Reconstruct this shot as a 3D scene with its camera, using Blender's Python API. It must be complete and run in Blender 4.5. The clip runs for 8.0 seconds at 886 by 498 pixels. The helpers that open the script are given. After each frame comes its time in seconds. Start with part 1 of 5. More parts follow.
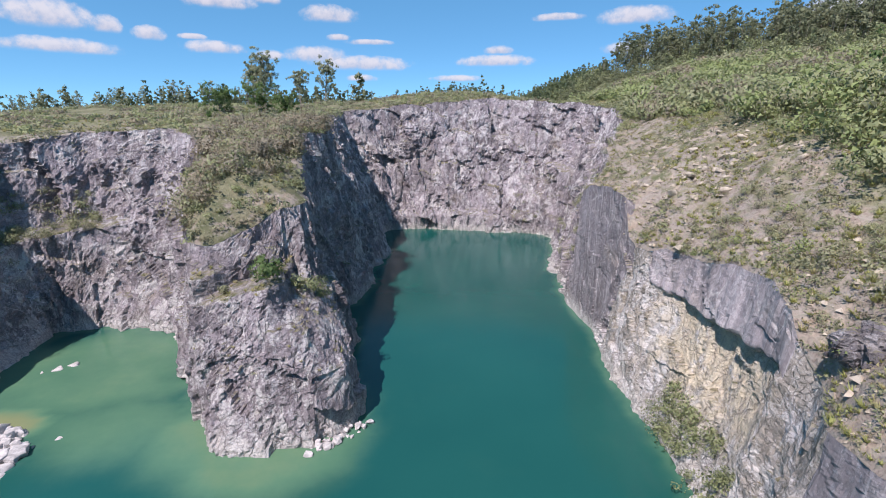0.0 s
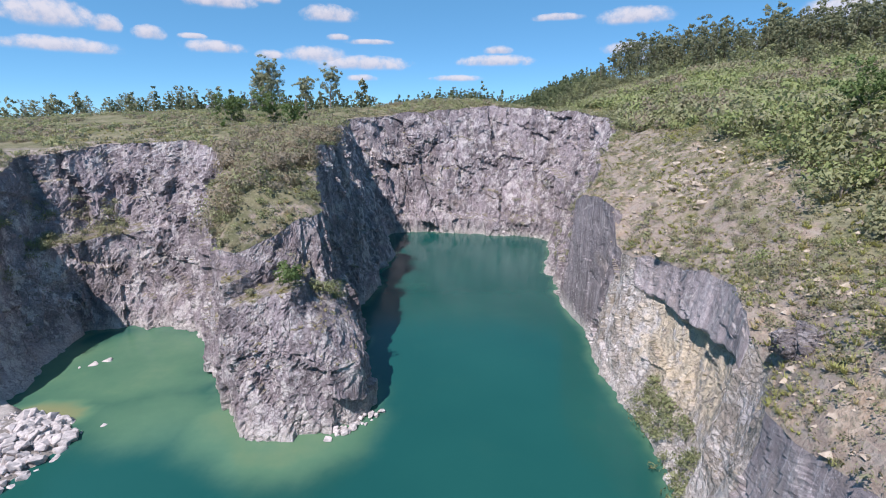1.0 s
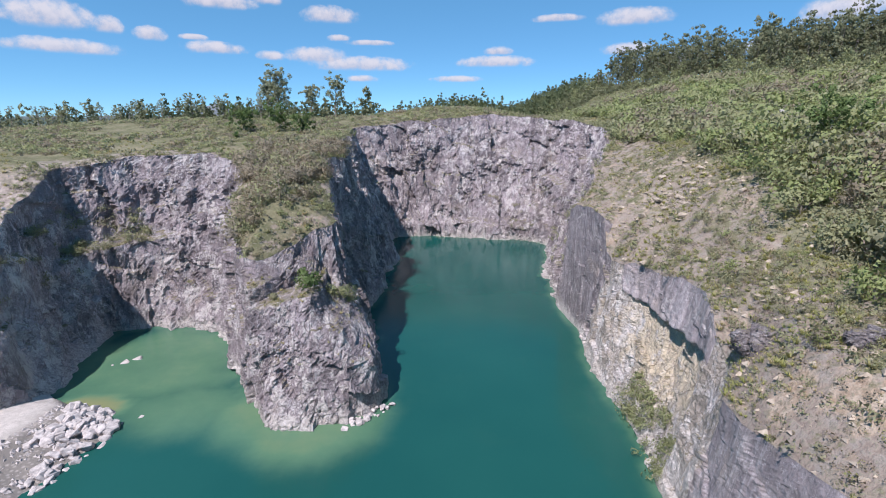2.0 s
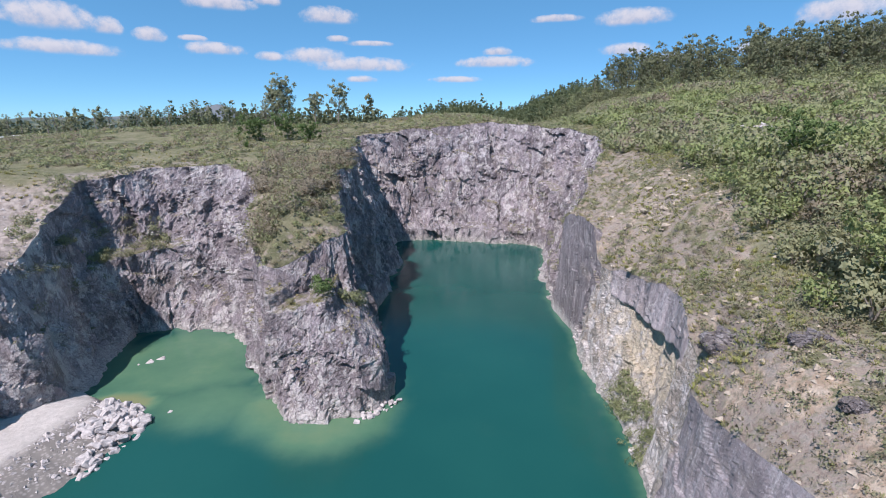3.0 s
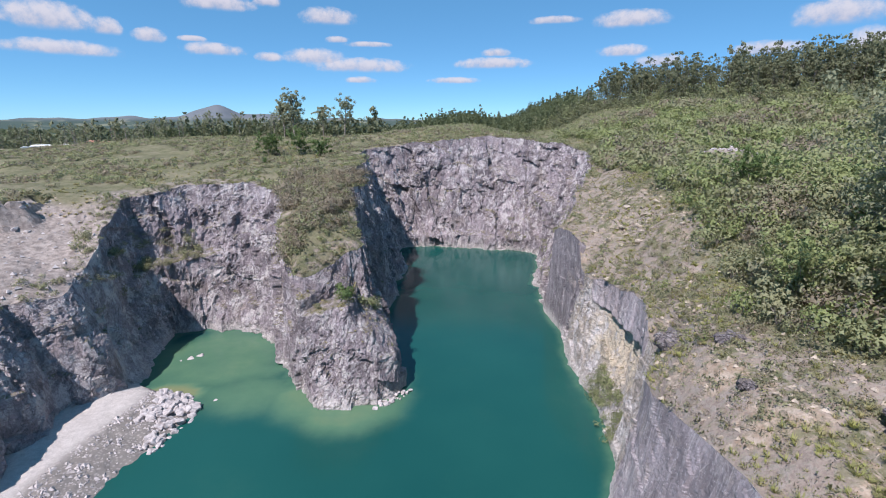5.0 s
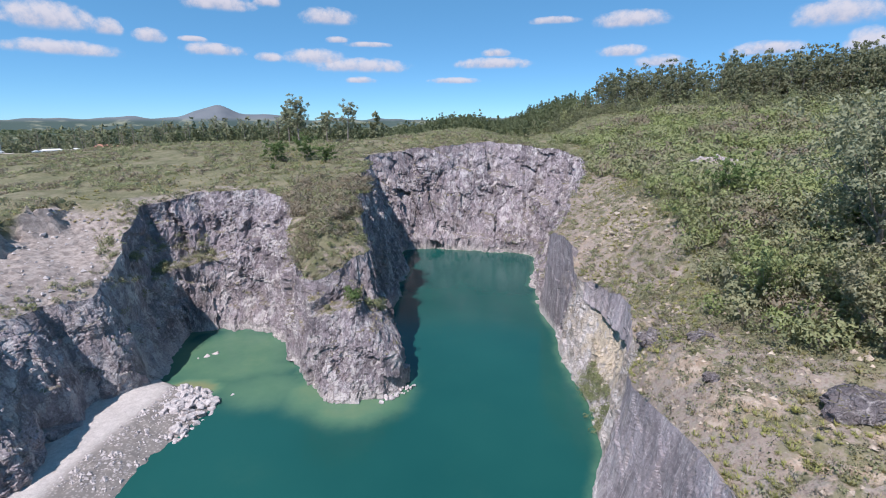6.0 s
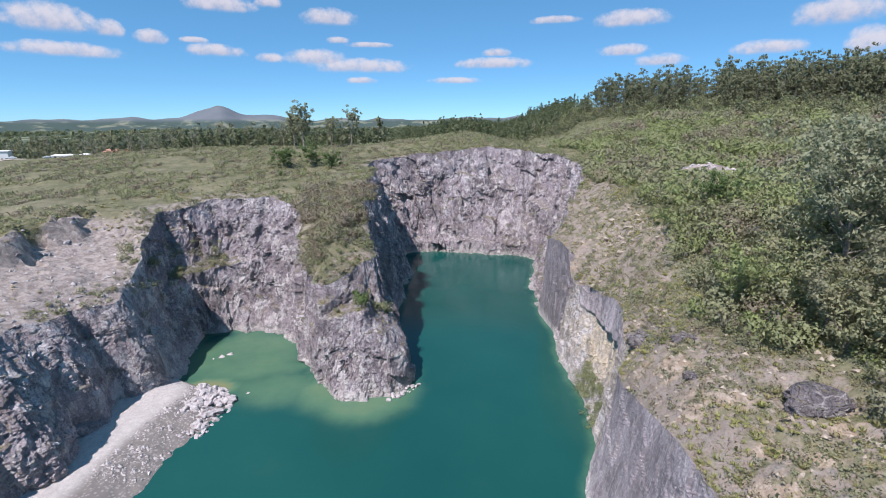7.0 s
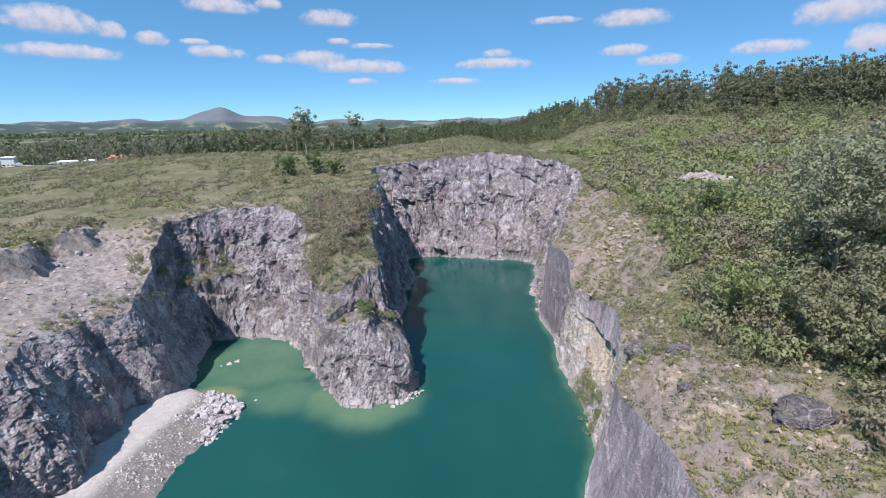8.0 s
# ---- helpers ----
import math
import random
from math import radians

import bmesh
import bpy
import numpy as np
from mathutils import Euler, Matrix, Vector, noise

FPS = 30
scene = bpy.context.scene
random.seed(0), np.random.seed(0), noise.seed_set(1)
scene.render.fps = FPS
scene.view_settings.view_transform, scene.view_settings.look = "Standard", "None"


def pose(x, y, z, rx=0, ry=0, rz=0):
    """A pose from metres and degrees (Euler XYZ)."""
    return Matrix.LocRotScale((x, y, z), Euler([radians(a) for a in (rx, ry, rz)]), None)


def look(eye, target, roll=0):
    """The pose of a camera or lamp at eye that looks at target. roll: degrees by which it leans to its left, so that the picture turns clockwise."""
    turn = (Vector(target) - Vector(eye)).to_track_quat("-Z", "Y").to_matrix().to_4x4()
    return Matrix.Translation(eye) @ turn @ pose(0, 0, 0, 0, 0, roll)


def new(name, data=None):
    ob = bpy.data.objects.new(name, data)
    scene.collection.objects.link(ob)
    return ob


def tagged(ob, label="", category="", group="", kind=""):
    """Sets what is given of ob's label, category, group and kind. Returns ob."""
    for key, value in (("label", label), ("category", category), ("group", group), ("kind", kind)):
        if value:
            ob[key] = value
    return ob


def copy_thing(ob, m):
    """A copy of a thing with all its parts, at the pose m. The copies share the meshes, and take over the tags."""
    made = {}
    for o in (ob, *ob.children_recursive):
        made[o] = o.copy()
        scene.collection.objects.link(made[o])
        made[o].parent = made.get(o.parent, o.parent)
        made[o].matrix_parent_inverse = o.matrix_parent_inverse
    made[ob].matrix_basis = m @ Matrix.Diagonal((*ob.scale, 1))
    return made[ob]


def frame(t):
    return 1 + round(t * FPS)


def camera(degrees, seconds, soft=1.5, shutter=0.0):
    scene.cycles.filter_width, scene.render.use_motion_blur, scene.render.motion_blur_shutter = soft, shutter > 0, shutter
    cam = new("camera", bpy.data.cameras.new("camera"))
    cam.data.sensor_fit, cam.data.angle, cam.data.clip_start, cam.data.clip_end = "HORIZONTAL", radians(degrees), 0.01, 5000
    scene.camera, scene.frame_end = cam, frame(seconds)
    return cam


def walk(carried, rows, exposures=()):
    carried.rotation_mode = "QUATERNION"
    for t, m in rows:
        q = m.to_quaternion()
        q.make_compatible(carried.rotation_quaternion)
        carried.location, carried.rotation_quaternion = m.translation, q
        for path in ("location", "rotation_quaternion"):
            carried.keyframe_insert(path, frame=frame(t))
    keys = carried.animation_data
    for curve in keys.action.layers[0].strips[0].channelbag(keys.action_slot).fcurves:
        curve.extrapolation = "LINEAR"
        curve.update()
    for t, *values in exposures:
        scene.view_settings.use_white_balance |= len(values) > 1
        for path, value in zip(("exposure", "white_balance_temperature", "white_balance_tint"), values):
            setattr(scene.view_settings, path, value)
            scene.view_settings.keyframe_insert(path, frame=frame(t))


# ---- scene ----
cam = camera(86.6, 8.0, soft=1.0)
PATH = [
    (0, (0.319, 0.02, 40.01), (0.313, 1.949, 39.482), -0.1),
    (0.5, (-0.1, -3.501, 41.504), (-0.105, -1.572, 40.976), -0.0),
    (1, (-0.403, -6.658, 43.004), (-0.407, -4.729, 42.474), 0.0),
    (1.5, (-0.816, -10.052, 44.563), (-0.821, -8.123, 44.034), -0.0),
    (3, (-1.77, -19.846, 49.582), (-1.772, -17.917, 49.053), -0.1),
    (3.5, (-2.149, -23.17, 51.141), (-2.148, -21.241, 50.612), -0.1),
    (4, (-2.384, -26.596, 52.761), (-2.383, -24.667, 52.232), -0.1),
    (4.5, (-2.822, -29.892, 54.433), (-2.817, -27.963, 53.904), -0.0),
    (6, (-3.437, -39.946, 59.048), (-3.432, -38.017, 58.518), -0.0),
    (6.5, (-3.648, -43.035, 60.689), (-3.644, -41.107, 60.156), -0.2),
    (7, (-3.895, -45.476, 62.233), (-3.895, -43.548, 61.701), -0.2),
    (7.5, (-4.119, -46.958, 63.922), (-4.125, -45.029, 63.39), -0.4),
    (8, (-4.26, -47.503, 65.291), (-4.264, -45.575, 64.76), -0.4),
]
walk(cam, [(t, look(eye, target, roll)) for t, eye, target, roll in PATH], [(0, 0.32, 6400, 18), (2, 0.25, 6350, 18), (4, 0.2, 6300, 18), (8, 0.19, 6300, 18)])

# ---- light ----
SUN_EL, SUN_FROM = 55.0, (-0.6, -0.8)          # the sun stands high, behind the left shoulder
world = bpy.data.worlds.new("world")
scene.world = world
world.use_nodes = True
wn = world.node_tree.nodes
sky = wn.new("ShaderNodeTexSky")
sky.sky_type, sky.sun_disc = "NISHITA", False
sky.sun_elevation, sky.sun_rotation = radians(SUN_EL), math.atan2(SUN_FROM[0], SUN_FROM[1])
sky.air_density, sky.dust_density, sky.ozone_density = 0.5, 0.0, 4.0
wn["Background"].inputs["Strength"].default_value = 0.135
tone = wn.new("ShaderNodeMix")
tone.data_type, tone.blend_type = "RGBA", "MULTIPLY"
tone.inputs[0].default_value, tone.inputs[7].default_value = 1.0, (0.79, 1.08, 1.09, 1)
world.node_tree.links.new(sky.outputs["Color"], tone.inputs[6])
even = wn.new("ShaderNodeMix")                 # a flat blue, half mixed in, evens the sky out
even.data_type, even.inputs[0].default_value, even.inputs[7].default_value = "RGBA", 0.5, (0.72, 2.55, 4.3, 1)
world.node_tree.links.new(tone.outputs[2], even.inputs[6])
world.node_tree.links.new(even.outputs[2], wn["Background"].inputs["Color"])
sun = new("sun", bpy.data.lights.new("sun", "SUN"))
sun.data.energy, sun.data.angle, sun.data.color = 5.0, radians(0.5), (1.0, 0.95, 0.9)
ce = math.cos(radians(SUN_EL))
sun.matrix_world = look((SUN_FROM[0] * ce * 300, SUN_FROM[1] * ce * 300 + 60, math.sin(radians(SUN_EL)) * 300), (0, 60, 0))


# ---- materials ----
class Nodes:
    """A short way to write node materials."""

    def __init__(self, name):
        self.mat = bpy.data.materials.new(name)
        self.mat.use_nodes = True
        self.t = self.mat.node_tree
        self.b = self.t.nodes["Principled BSDF"]
        self.out = self.t.nodes["Material Output"]
        self.pos = self.t.nodes.new("ShaderNodeNewGeometry").outputs["Position"]

    def put(self, sock, v):
        if isinstance(v, bpy.types.NodeSocket):
            self.t.links.new(v, sock)
        elif isinstance(v, (tuple, list)) and len(v) == 3 and sock.type == "RGBA":
            sock.default_value = (*v, 1)
        else:
            sock.default_value = v

    def math(self, op, a, b=0.0, clamp=False):
        n = self.t.nodes.new("ShaderNodeMath")
        n.operation, n.use_clamp = op, clamp
        self.put(n.inputs[0], a), self.put(n.inputs[1], b)
        return n.outputs[0]

    def scaled(self, v, s):
        n = self.t.nodes.new("ShaderNodeMapping")
        self.put(n.inputs["Vector"], v)
        n.inputs["Scale"].default_value = s
        return n.outputs[0]

    def noise(self, scale, detail=4.0, rough=0.55, v=None, distort=0.0):
        n = self.t.nodes.new("ShaderNodeTexNoise")
        self.put(n.inputs["Vector"], v or self.pos)
        n.inputs["Scale"].default_value, n.inputs["Detail"].default_value = scale, detail
        n.inputs["Roughness"].default_value, n.inputs["Distortion"].default_value = rough, distort
        return n.outputs["Fac"]

    def cells(self, scale, feature="F1", v=None, out="Distance"):
        n = self.t.nodes.new("ShaderNodeTexVoronoi")
        n.feature = feature
        self.put(n.inputs["Vector"], v or self.pos)
        n.inputs["Scale"].default_value = scale
        return n.outputs[out]

    def ramp(self, fac, lo, hi, a=0.0, b=1.0):
        n = self.t.nodes.new("ShaderNodeMapRange")
        n.interpolation_type = "SMOOTHSTEP"
        self.put(n.inputs[0], fac)
        for k, x in zip((1, 2, 3, 4), (lo, hi, a, b)):
            self.put(n.inputs[k], x)
        return n.outputs[0]

    def mix(self, fac, a, b, blend="MIX"):
        n = self.t.nodes.new("ShaderNodeMix")
        n.data_type, n.blend_type = "RGBA", blend
        self.put(n.inputs[0], fac), self.put(n.inputs[6], a), self.put(n.inputs[7], b)
        return n.outputs[2]

    def axis(self, k, v=None):
        n = self.t.nodes.new("ShaderNodeSeparateXYZ")
        self.put(n.inputs[0], v or self.pos)
        return n.outputs[k]

    def up(self):
        n = self.t.nodes.new("ShaderNodeNewGeometry")
        return self.axis(2, n.outputs["True Normal"])

    def bump(self, height, strength=0.5, dist=0.1):
        n = self.t.nodes.new("ShaderNodeBump")
        n.inputs["Strength"].default_value, n.inputs["Distance"].default_value = strength, dist
        self.put(n.inputs["Height"], height)
        self.put(self.b.inputs["Normal"], n.outputs[0])

    def attr(self, name):
        n = self.t.nodes.new("ShaderNodeAttribute")
        n.attribute_name = name
        return n.outputs["Fac"]

    def done(self, color, rough=0.9, spec=0.2):
        self.put(self.b.inputs["Base Color"], color)
        self.put(self.b.inputs["Roughness"], rough)
        self.put(self.b.inputs["Specular IOR Level"], spec)
        return self.mat


def rock_material(name, tint=(0.36, 0.308, 0.33), ochre=0.22, pale=0.75, streaks=0.38, smooth_face=False, seam=None):
    m = Nodes(name)
    big, mid, fine = m.noise(0.06, 3), m.noise(0.45, 6, 0.7), m.noise(2.6, 5, 0.75)
    dark, light = tuple(c * 0.55 for c in tint), tuple(c * 1.35 for c in tint)
    c = m.mix(m.ramp(mid, 0.28, 0.56), dark, tint)
    c = m.mix(m.ramp(big, 0.38, 0.68, 0, 0.5), c, light)
    block = m.attr("tone")     # each block has weathered in its own way
    c = m.mix(m.ramp(block, 0.12, 0.5, 0.55, 0.0), c, tuple(x * 0.42 for x in tint))
    c = m.mix(m.ramp(block, 0.55, 0.85, 0.0, 0.6), c, tuple(x * 1.5 for x in tint))
    c = m.mix(m.ramp(m.noise(0.085, 6, 0.62, m.scaled(m.pos, (1, 1, 0.6))), 0.47, 0.6, 0.0, 0.7), c, tuple(x * 0.46 for x in tint))
    c = m.mix(m.ramp(m.noise(0.13, 5, 0.6), 0.56, 0.7, 0.0, 0.35), c, (0.36, 0.29, 0.22))
    # streaks that run down the face
    streak = m.noise(1.0, 5, 0.65, m.scaled(m.pos, (0.6, 0.6, 0.05)))
    c = m.mix(m.ramp(streak, 0.52, 0.68, 0, streaks), c, tuple(c * 0.4 for c in tint))
    if smooth_face:
        c = m.mix(m.ramp(m.noise(1.0, 5, 0.7, m.scaled(m.pos, (1.2, 1.2, 0.035))), 0.48, 0.66, 0, 0.4), c, (0.5, 0.455, 0.46))
        n = m.t.nodes.new("ShaderNodeMapping")
        m.put(n.inputs["Vector"], m.pos)
        n.inputs["Rotation"].default_value, n.inputs["Scale"].default_value = (radians(38), 0, 0), (0.4, 2.2, 0.07)
        c = m.mix(m.ramp(m.noise(1.0, 3, 0.6, n.outputs[0]), 0.55, 0.66, 0, 0.45), c, (0.6, 0.55, 0.555))
    # pale mineral runs and fresh scars
    runs = m.noise(1.0, 6, 0.72, m.scaled(m.pos, (0.5, 0.5, 0.24)))
    c = m.mix(m.math("MULTIPLY", m.ramp(runs, 0.5, 0.57), m.ramp(m.noise(0.07, 4, 0.6), 0.42, 0.56, 0.1, pale)), c, m.mix(fine, (0.6, 0.55, 0.57), (0.8, 0.75, 0.76)))
    # ochre, rusty patches
    rust = m.mix(fine, (0.46, 0.35, 0.24), (0.8, 0.68, 0.53))
    c = m.mix(m.ramp(m.noise(0.16, 6, 0.7, m.scaled(m.pos, (1, 1, 0.7))), 0.55, 0.68, 0, ochre), c, rust)
    if seam:  # a rusty seam under the overhang
        v = m.t.nodes.new("ShaderNodeVectorMath")
        v.operation = "DISTANCE"
        m.put(v.inputs[0], m.scaled(m.pos, (1, 0.75, 1.3)))
        v.inputs[1].default_value = (seam[0], seam[1] * 0.75, seam[2] * 1.3)
        seamed = m.ramp(m.math("ADD", v.outputs["Value"], m.math("MULTIPLY", m.noise(0.35, 5, 0.7), 14.0)), 11.0, 20.0, 0.75, 0)
        c = m.mix(seamed, c, rust)
    # pale fresh breaks and mineral veins
    c = m.mix(m.ramp(m.noise(0.2, 9, 0.78), 0.53, 0.61, 0, pale), c, (0.74, 0.69, 0.67))
    vein = m.cells(0.25, "DISTANCE_TO_EDGE", m.scaled(m.pos, (1, 1, 0.55)))
    c = m.mix(m.math("MULTIPLY", m.ramp(vein, 0.0, 0.022, 0.6, 0), m.ramp(m.noise(0.11, 3), 0.48, 0.6)), c, (0.72, 0.67, 0.64))
    # bleached band left by the water
    z = m.math("ADD", m.axis(2), m.math("MULTIPLY", m.math("SUBTRACT", mid, 0.5), 7.0))
    c = m.mix(m.ramp(z, 0.3, 3.4, 0.8, 0), c, (0.7, 0.65, 0.61))
    c = m.mix(m.ramp(fine, 0.38, 0.6, 0.4, 0.0), c, dark)
    grit = m.noise(7.0, 3, 0.7)
    c = m.mix(m.ramp(m.noise(1.7, 7, 0.78), 0.57, 0.63, 0, 0.45), c, (0.72, 0.67, 0.69))
    c = m.mix(m.ramp(m.noise(1.2, 7, 0.78, m.scaled(m.pos, (1, 1, 0.5))), 0.36, 0.45, 0.45, 0), c, tuple(x * 0.36 for x in tint))
    c = m.mix(m.ramp(grit, 0.35, 0.65, 0.25, 0.0), c, dark)
    # open joints
    bent = m.t.nodes.new("ShaderNodeVectorMath")
    bent.operation = "ADD"
    wav = m.t.nodes.new("ShaderNodeTexNoise")
    wav.inputs["Scale"].default_value, wav.inputs["Detail"].default_value = 0.9, 5
    m.put(wav.inputs["Vector"], m.pos), m.put(bent.inputs[0], m.pos), m.put(bent.inputs[1], wav.outputs["Color"])
    j1 = m.ramp(m.cells(0.5, "DISTANCE_TO_EDGE", m.scaled(bent.outputs[0], (1.2, 1.2, 0.35))), 0.0, 0.06)
    j2 = m.ramp(m.cells(1.3, "DISTANCE_TO_EDGE", m.scaled(bent.outputs[0], (0.9, 0.9, 1.6))), 0.0, 0.08)
    keep = m.ramp(m.noise(0.3, 3), 0.4, 0.6)
    if not smooth_face:
        joint = m.math("MINIMUM", m.math("MAXIMUM", j1, m.math("SUBTRACT", 1.0, keep)), m.math("MAXIMUM", j2, keep))
        c = m.mix(m.math("MULTIPLY", m.math("SUBTRACT", 1.0, joint), 0.4), c, tuple(x * 0.3 for x in tint))
    # fresh pale faces and flecks
    fresh = m.ramp(m.noise(0.33, 8, 0.72, m.scaled(m.pos, (1, 1, 0.55))), 0.52, 0.585)
    c = m.mix(m.math("MULTIPLY", fresh, m.math("MULTIPLY", m.ramp(m.noise(0.05, 3), 0.38, 0.58, 0.15, 1.0), pale)), c, m.mix(fine, (0.5, 0.46, 0.455), (0.82, 0.77, 0.75)))
    if seam:
        c = m.mix(m.math("MULTIPLY", seamed, m.ramp(m.noise(0.6, 6, 0.7), 0.4, 0.55)), c, m.mix(fine, (0.55, 0.43, 0.29), (0.86, 0.76, 0.6)))
    # soil and dry grass on flat ledges
    turf = m.mix(m.ramp(m.noise(1.1, 4, 0.7), 0.35, 0.65), (0.13, 0.135, 0.06), (0.29, 0.24, 0.16))
    on = m.math("MULTIPLY", m.ramp(m.up(), 0.84, 0.95), m.math("MULTIPLY", m.ramp(m.axis(2), 3.0, 6.0), m.ramp(mid, 0.35, 0.6)))
    c = m.mix(on, c, turf)
    relief = m.math("ADD", m.math("MULTIPLY", mid, 1.4), m.math("ADD", m.math("MULTIPLY", fine, 0.6), m.math("MULTIPLY", grit, 0.12)))
    if not smooth_face:
        relief = m.math("ADD", relief, m.math("MULTIPLY", joint, 0.35))
    m.bump(relief, 1.0, 0.15 if smooth_face else 0.6)
    return m.done(c, 0.9, 0.2)


def soil_material():
    m = Nodes("ground")
    big, mid, fine = m.noise(0.035, 4), m.noise(0.22, 5, 0.65), m.noise(1.6, 5, 0.7)
    grass = m.mix(m.ramp(mid, 0.35, 0.65), (0.12, 0.122, 0.068), (0.225, 0.205, 0.13))
    earth = m.mix(m.ramp(fine, 0.3, 0.7), (0.235, 0.188, 0.16), (0.375, 0.312, 0.265))
    grass = m.mix(m.ramp(m.noise(0.55, 5, 0.7), 0.46, 0.6, 0, 0.75), grass, (0.105, 0.115, 0.06))
    grass = m.mix(m.ramp(m.noise(0.09, 3, 0.6), 0.5, 0.66, 0, 0.7), grass, (0.27, 0.235, 0.165))
    bare = m.attr("bare")
    earth = m.mix(m.ramp(m.noise(0.8, 6, 0.75), 0.46, 0.6, 0, 0.7), earth, m.mix(m.noise(4.0, 3), (0.2, 0.18, 0.165), (0.44, 0.4, 0.37)))
    scar = m.mix(m.ramp(m.noise(0.9, 5, 0.7), 0.35, 0.65), (0.33, 0.24, 0.17), (0.5, 0.41, 0.33))
    earth = m.mix(m.ramp(m.noise(0.12, 5, 0.65), 0.53, 0.62, 0, 0.85), earth, scar)
    f = m.math("ADD", bare, m.math("MULTIPLY", m.math("SUBTRACT", m.noise(0.35, 6, 0.7), 0.5), 3.4))
    c = m.mix(m.ramp(f, 0.3, 0.7), grass, earth)
    c = m.mix(m.ramp(fine, 0.5, 0.62, 0, 0.5), c, (0.15, 0.135, 0.09))
    c = m.mix(m.ramp(m.noise(3.2, 5, 0.75), 0.56, 0.64, 0, 0.6), c, m.mix(mid, (0.4, 0.36, 0.31), (0.2, 0.21, 0.11)))
    # undergrowth green; also puts shade between the shrubs into the ground colour
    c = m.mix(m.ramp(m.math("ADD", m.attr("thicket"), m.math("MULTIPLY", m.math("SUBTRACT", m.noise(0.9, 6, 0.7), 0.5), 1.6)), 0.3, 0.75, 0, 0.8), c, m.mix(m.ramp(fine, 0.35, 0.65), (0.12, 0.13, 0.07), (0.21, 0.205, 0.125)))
    c = m.mix(m.ramp(m.attr("stone"), 0.35, 0.75), c, m.mix(m.ramp(m.noise(0.7, 5, 0.7), 0.35, 0.65), (0.24, 0.2, 0.18), (0.41, 0.355, 0.32)))
    c = m.mix(m.ramp(m.attr("far"), 0, 1), c, m.mix(m.ramp(m.noise(0.004, 4), 0.54, 0.62), (0.075, 0.10, 0.065), (0.24, 0.24, 0.16)))
    m.bump(m.math("ADD", mid, m.math("MULTIPLY", fine, 0.6)), 0.8, 0.5)
    return m.done(c, 0.95, 0.1)


def water_material():
    m = Nodes("quarry_water")
    sh = m.attr("shoal")
    w = m.math("ADD", sh, m.math("MULTIPLY", m.math("SUBTRACT", m.noise(0.06, 6, 0.65), 0.5), 0.6))
    deep = m.mix(m.ramp(m.noise(0.02, 3), 0.3, 0.7), (0.007, 0.068, 0.061), (0.011, 0.083, 0.071))
    c = m.mix(m.ramp(w, 0.0, 0.85), deep, (0.095, 0.19, 0.115))
    c = m.mix(m.ramp(w, 0.6, 1.15), c, (0.2, 0.215, 0.11))
    m.bump(m.math("ADD", m.noise(0.9, 3, 0.5), m.math("MULTIPLY", m.noise(3.5, 2), 0.4)), 0.06, 0.1)
    m.b.inputs["IOR"].default_value = 1.33
    return m.done(c, 0.16, 0.5)


def gravel_material():
    m = Nodes("gravel")
    f, g = m.noise(1.2, 5, 0.7), m.noise(7.0, 3, 0.7)
    c = m.mix(m.ramp(f, 0.3, 0.7), (0.44, 0.405, 0.385), (0.58, 0.54, 0.515))
    c = m.mix(m.ramp(g, 0.5, 0.7, 0, 0.5), c, (0.25, 0.22, 0.2))
    c = m.mix(m.ramp(m.attr("side"), 0.45, 0.62), c, m.mix(m.ramp(m.cells(1.6), 0.1, 0.5), (0.36, 0.33, 0.31), (0.22, 0.2, 0.185)))
    m.bump(m.math("ADD", f, g), 0.6, 0.2)
    return m.done(c, 0.95, 0.1)


def leaf_material(name, a, b, c3):
    m = Nodes(name)
    n = m.t.nodes.new("ShaderNodeNewGeometry")
    a, b, c3 = [(k[0] * 1.11, k[1] * 1.1, k[2] * 1.0) for k in (a, b, c3)]
    single = m.ramp(n.outputs["Random Per Island"], -0.6, 1.6)
    c = m.mix(single, a, b)
    c = m.mix(m.ramp(m.noise(0.14, 3), 0.4, 0.62), c, m.mix(single, tuple(x * 0.75 for x in c3), tuple(x * 1.2 for x in c3)))
    m.done(c, 0.6, 0.3)
    tr, mx = m.t.nodes.new("ShaderNodeBsdfTranslucent"), m.t.nodes.new("ShaderNodeMixShader")
    m.put(tr.inputs["Color"], c)
    mx.inputs[0].default_value = 0.36
    m.put(mx.inputs[1], m.b.outputs[0]), m.put(mx.inputs[2], tr.outputs[0])
    m.put(m.out.inputs["Surface"], mx.outputs[0])
    return m.mat


def plain_material(name, a, b, scale=1.5, rough=0.85, spec=0.2):
    m = Nodes(name)
    return m.done(m.mix(m.ramp(m.noise(scale, 4, 0.65), 0.3, 0.7), a, b), rough, spec)


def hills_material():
    m = Nodes("hazed_hills")
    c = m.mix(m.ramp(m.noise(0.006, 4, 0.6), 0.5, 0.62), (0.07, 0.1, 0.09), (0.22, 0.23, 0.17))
    # higher ground fades to blue-grey: distance haze put into the colour
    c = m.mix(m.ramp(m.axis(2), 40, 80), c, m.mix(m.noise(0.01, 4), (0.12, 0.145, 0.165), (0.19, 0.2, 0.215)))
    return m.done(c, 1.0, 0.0)


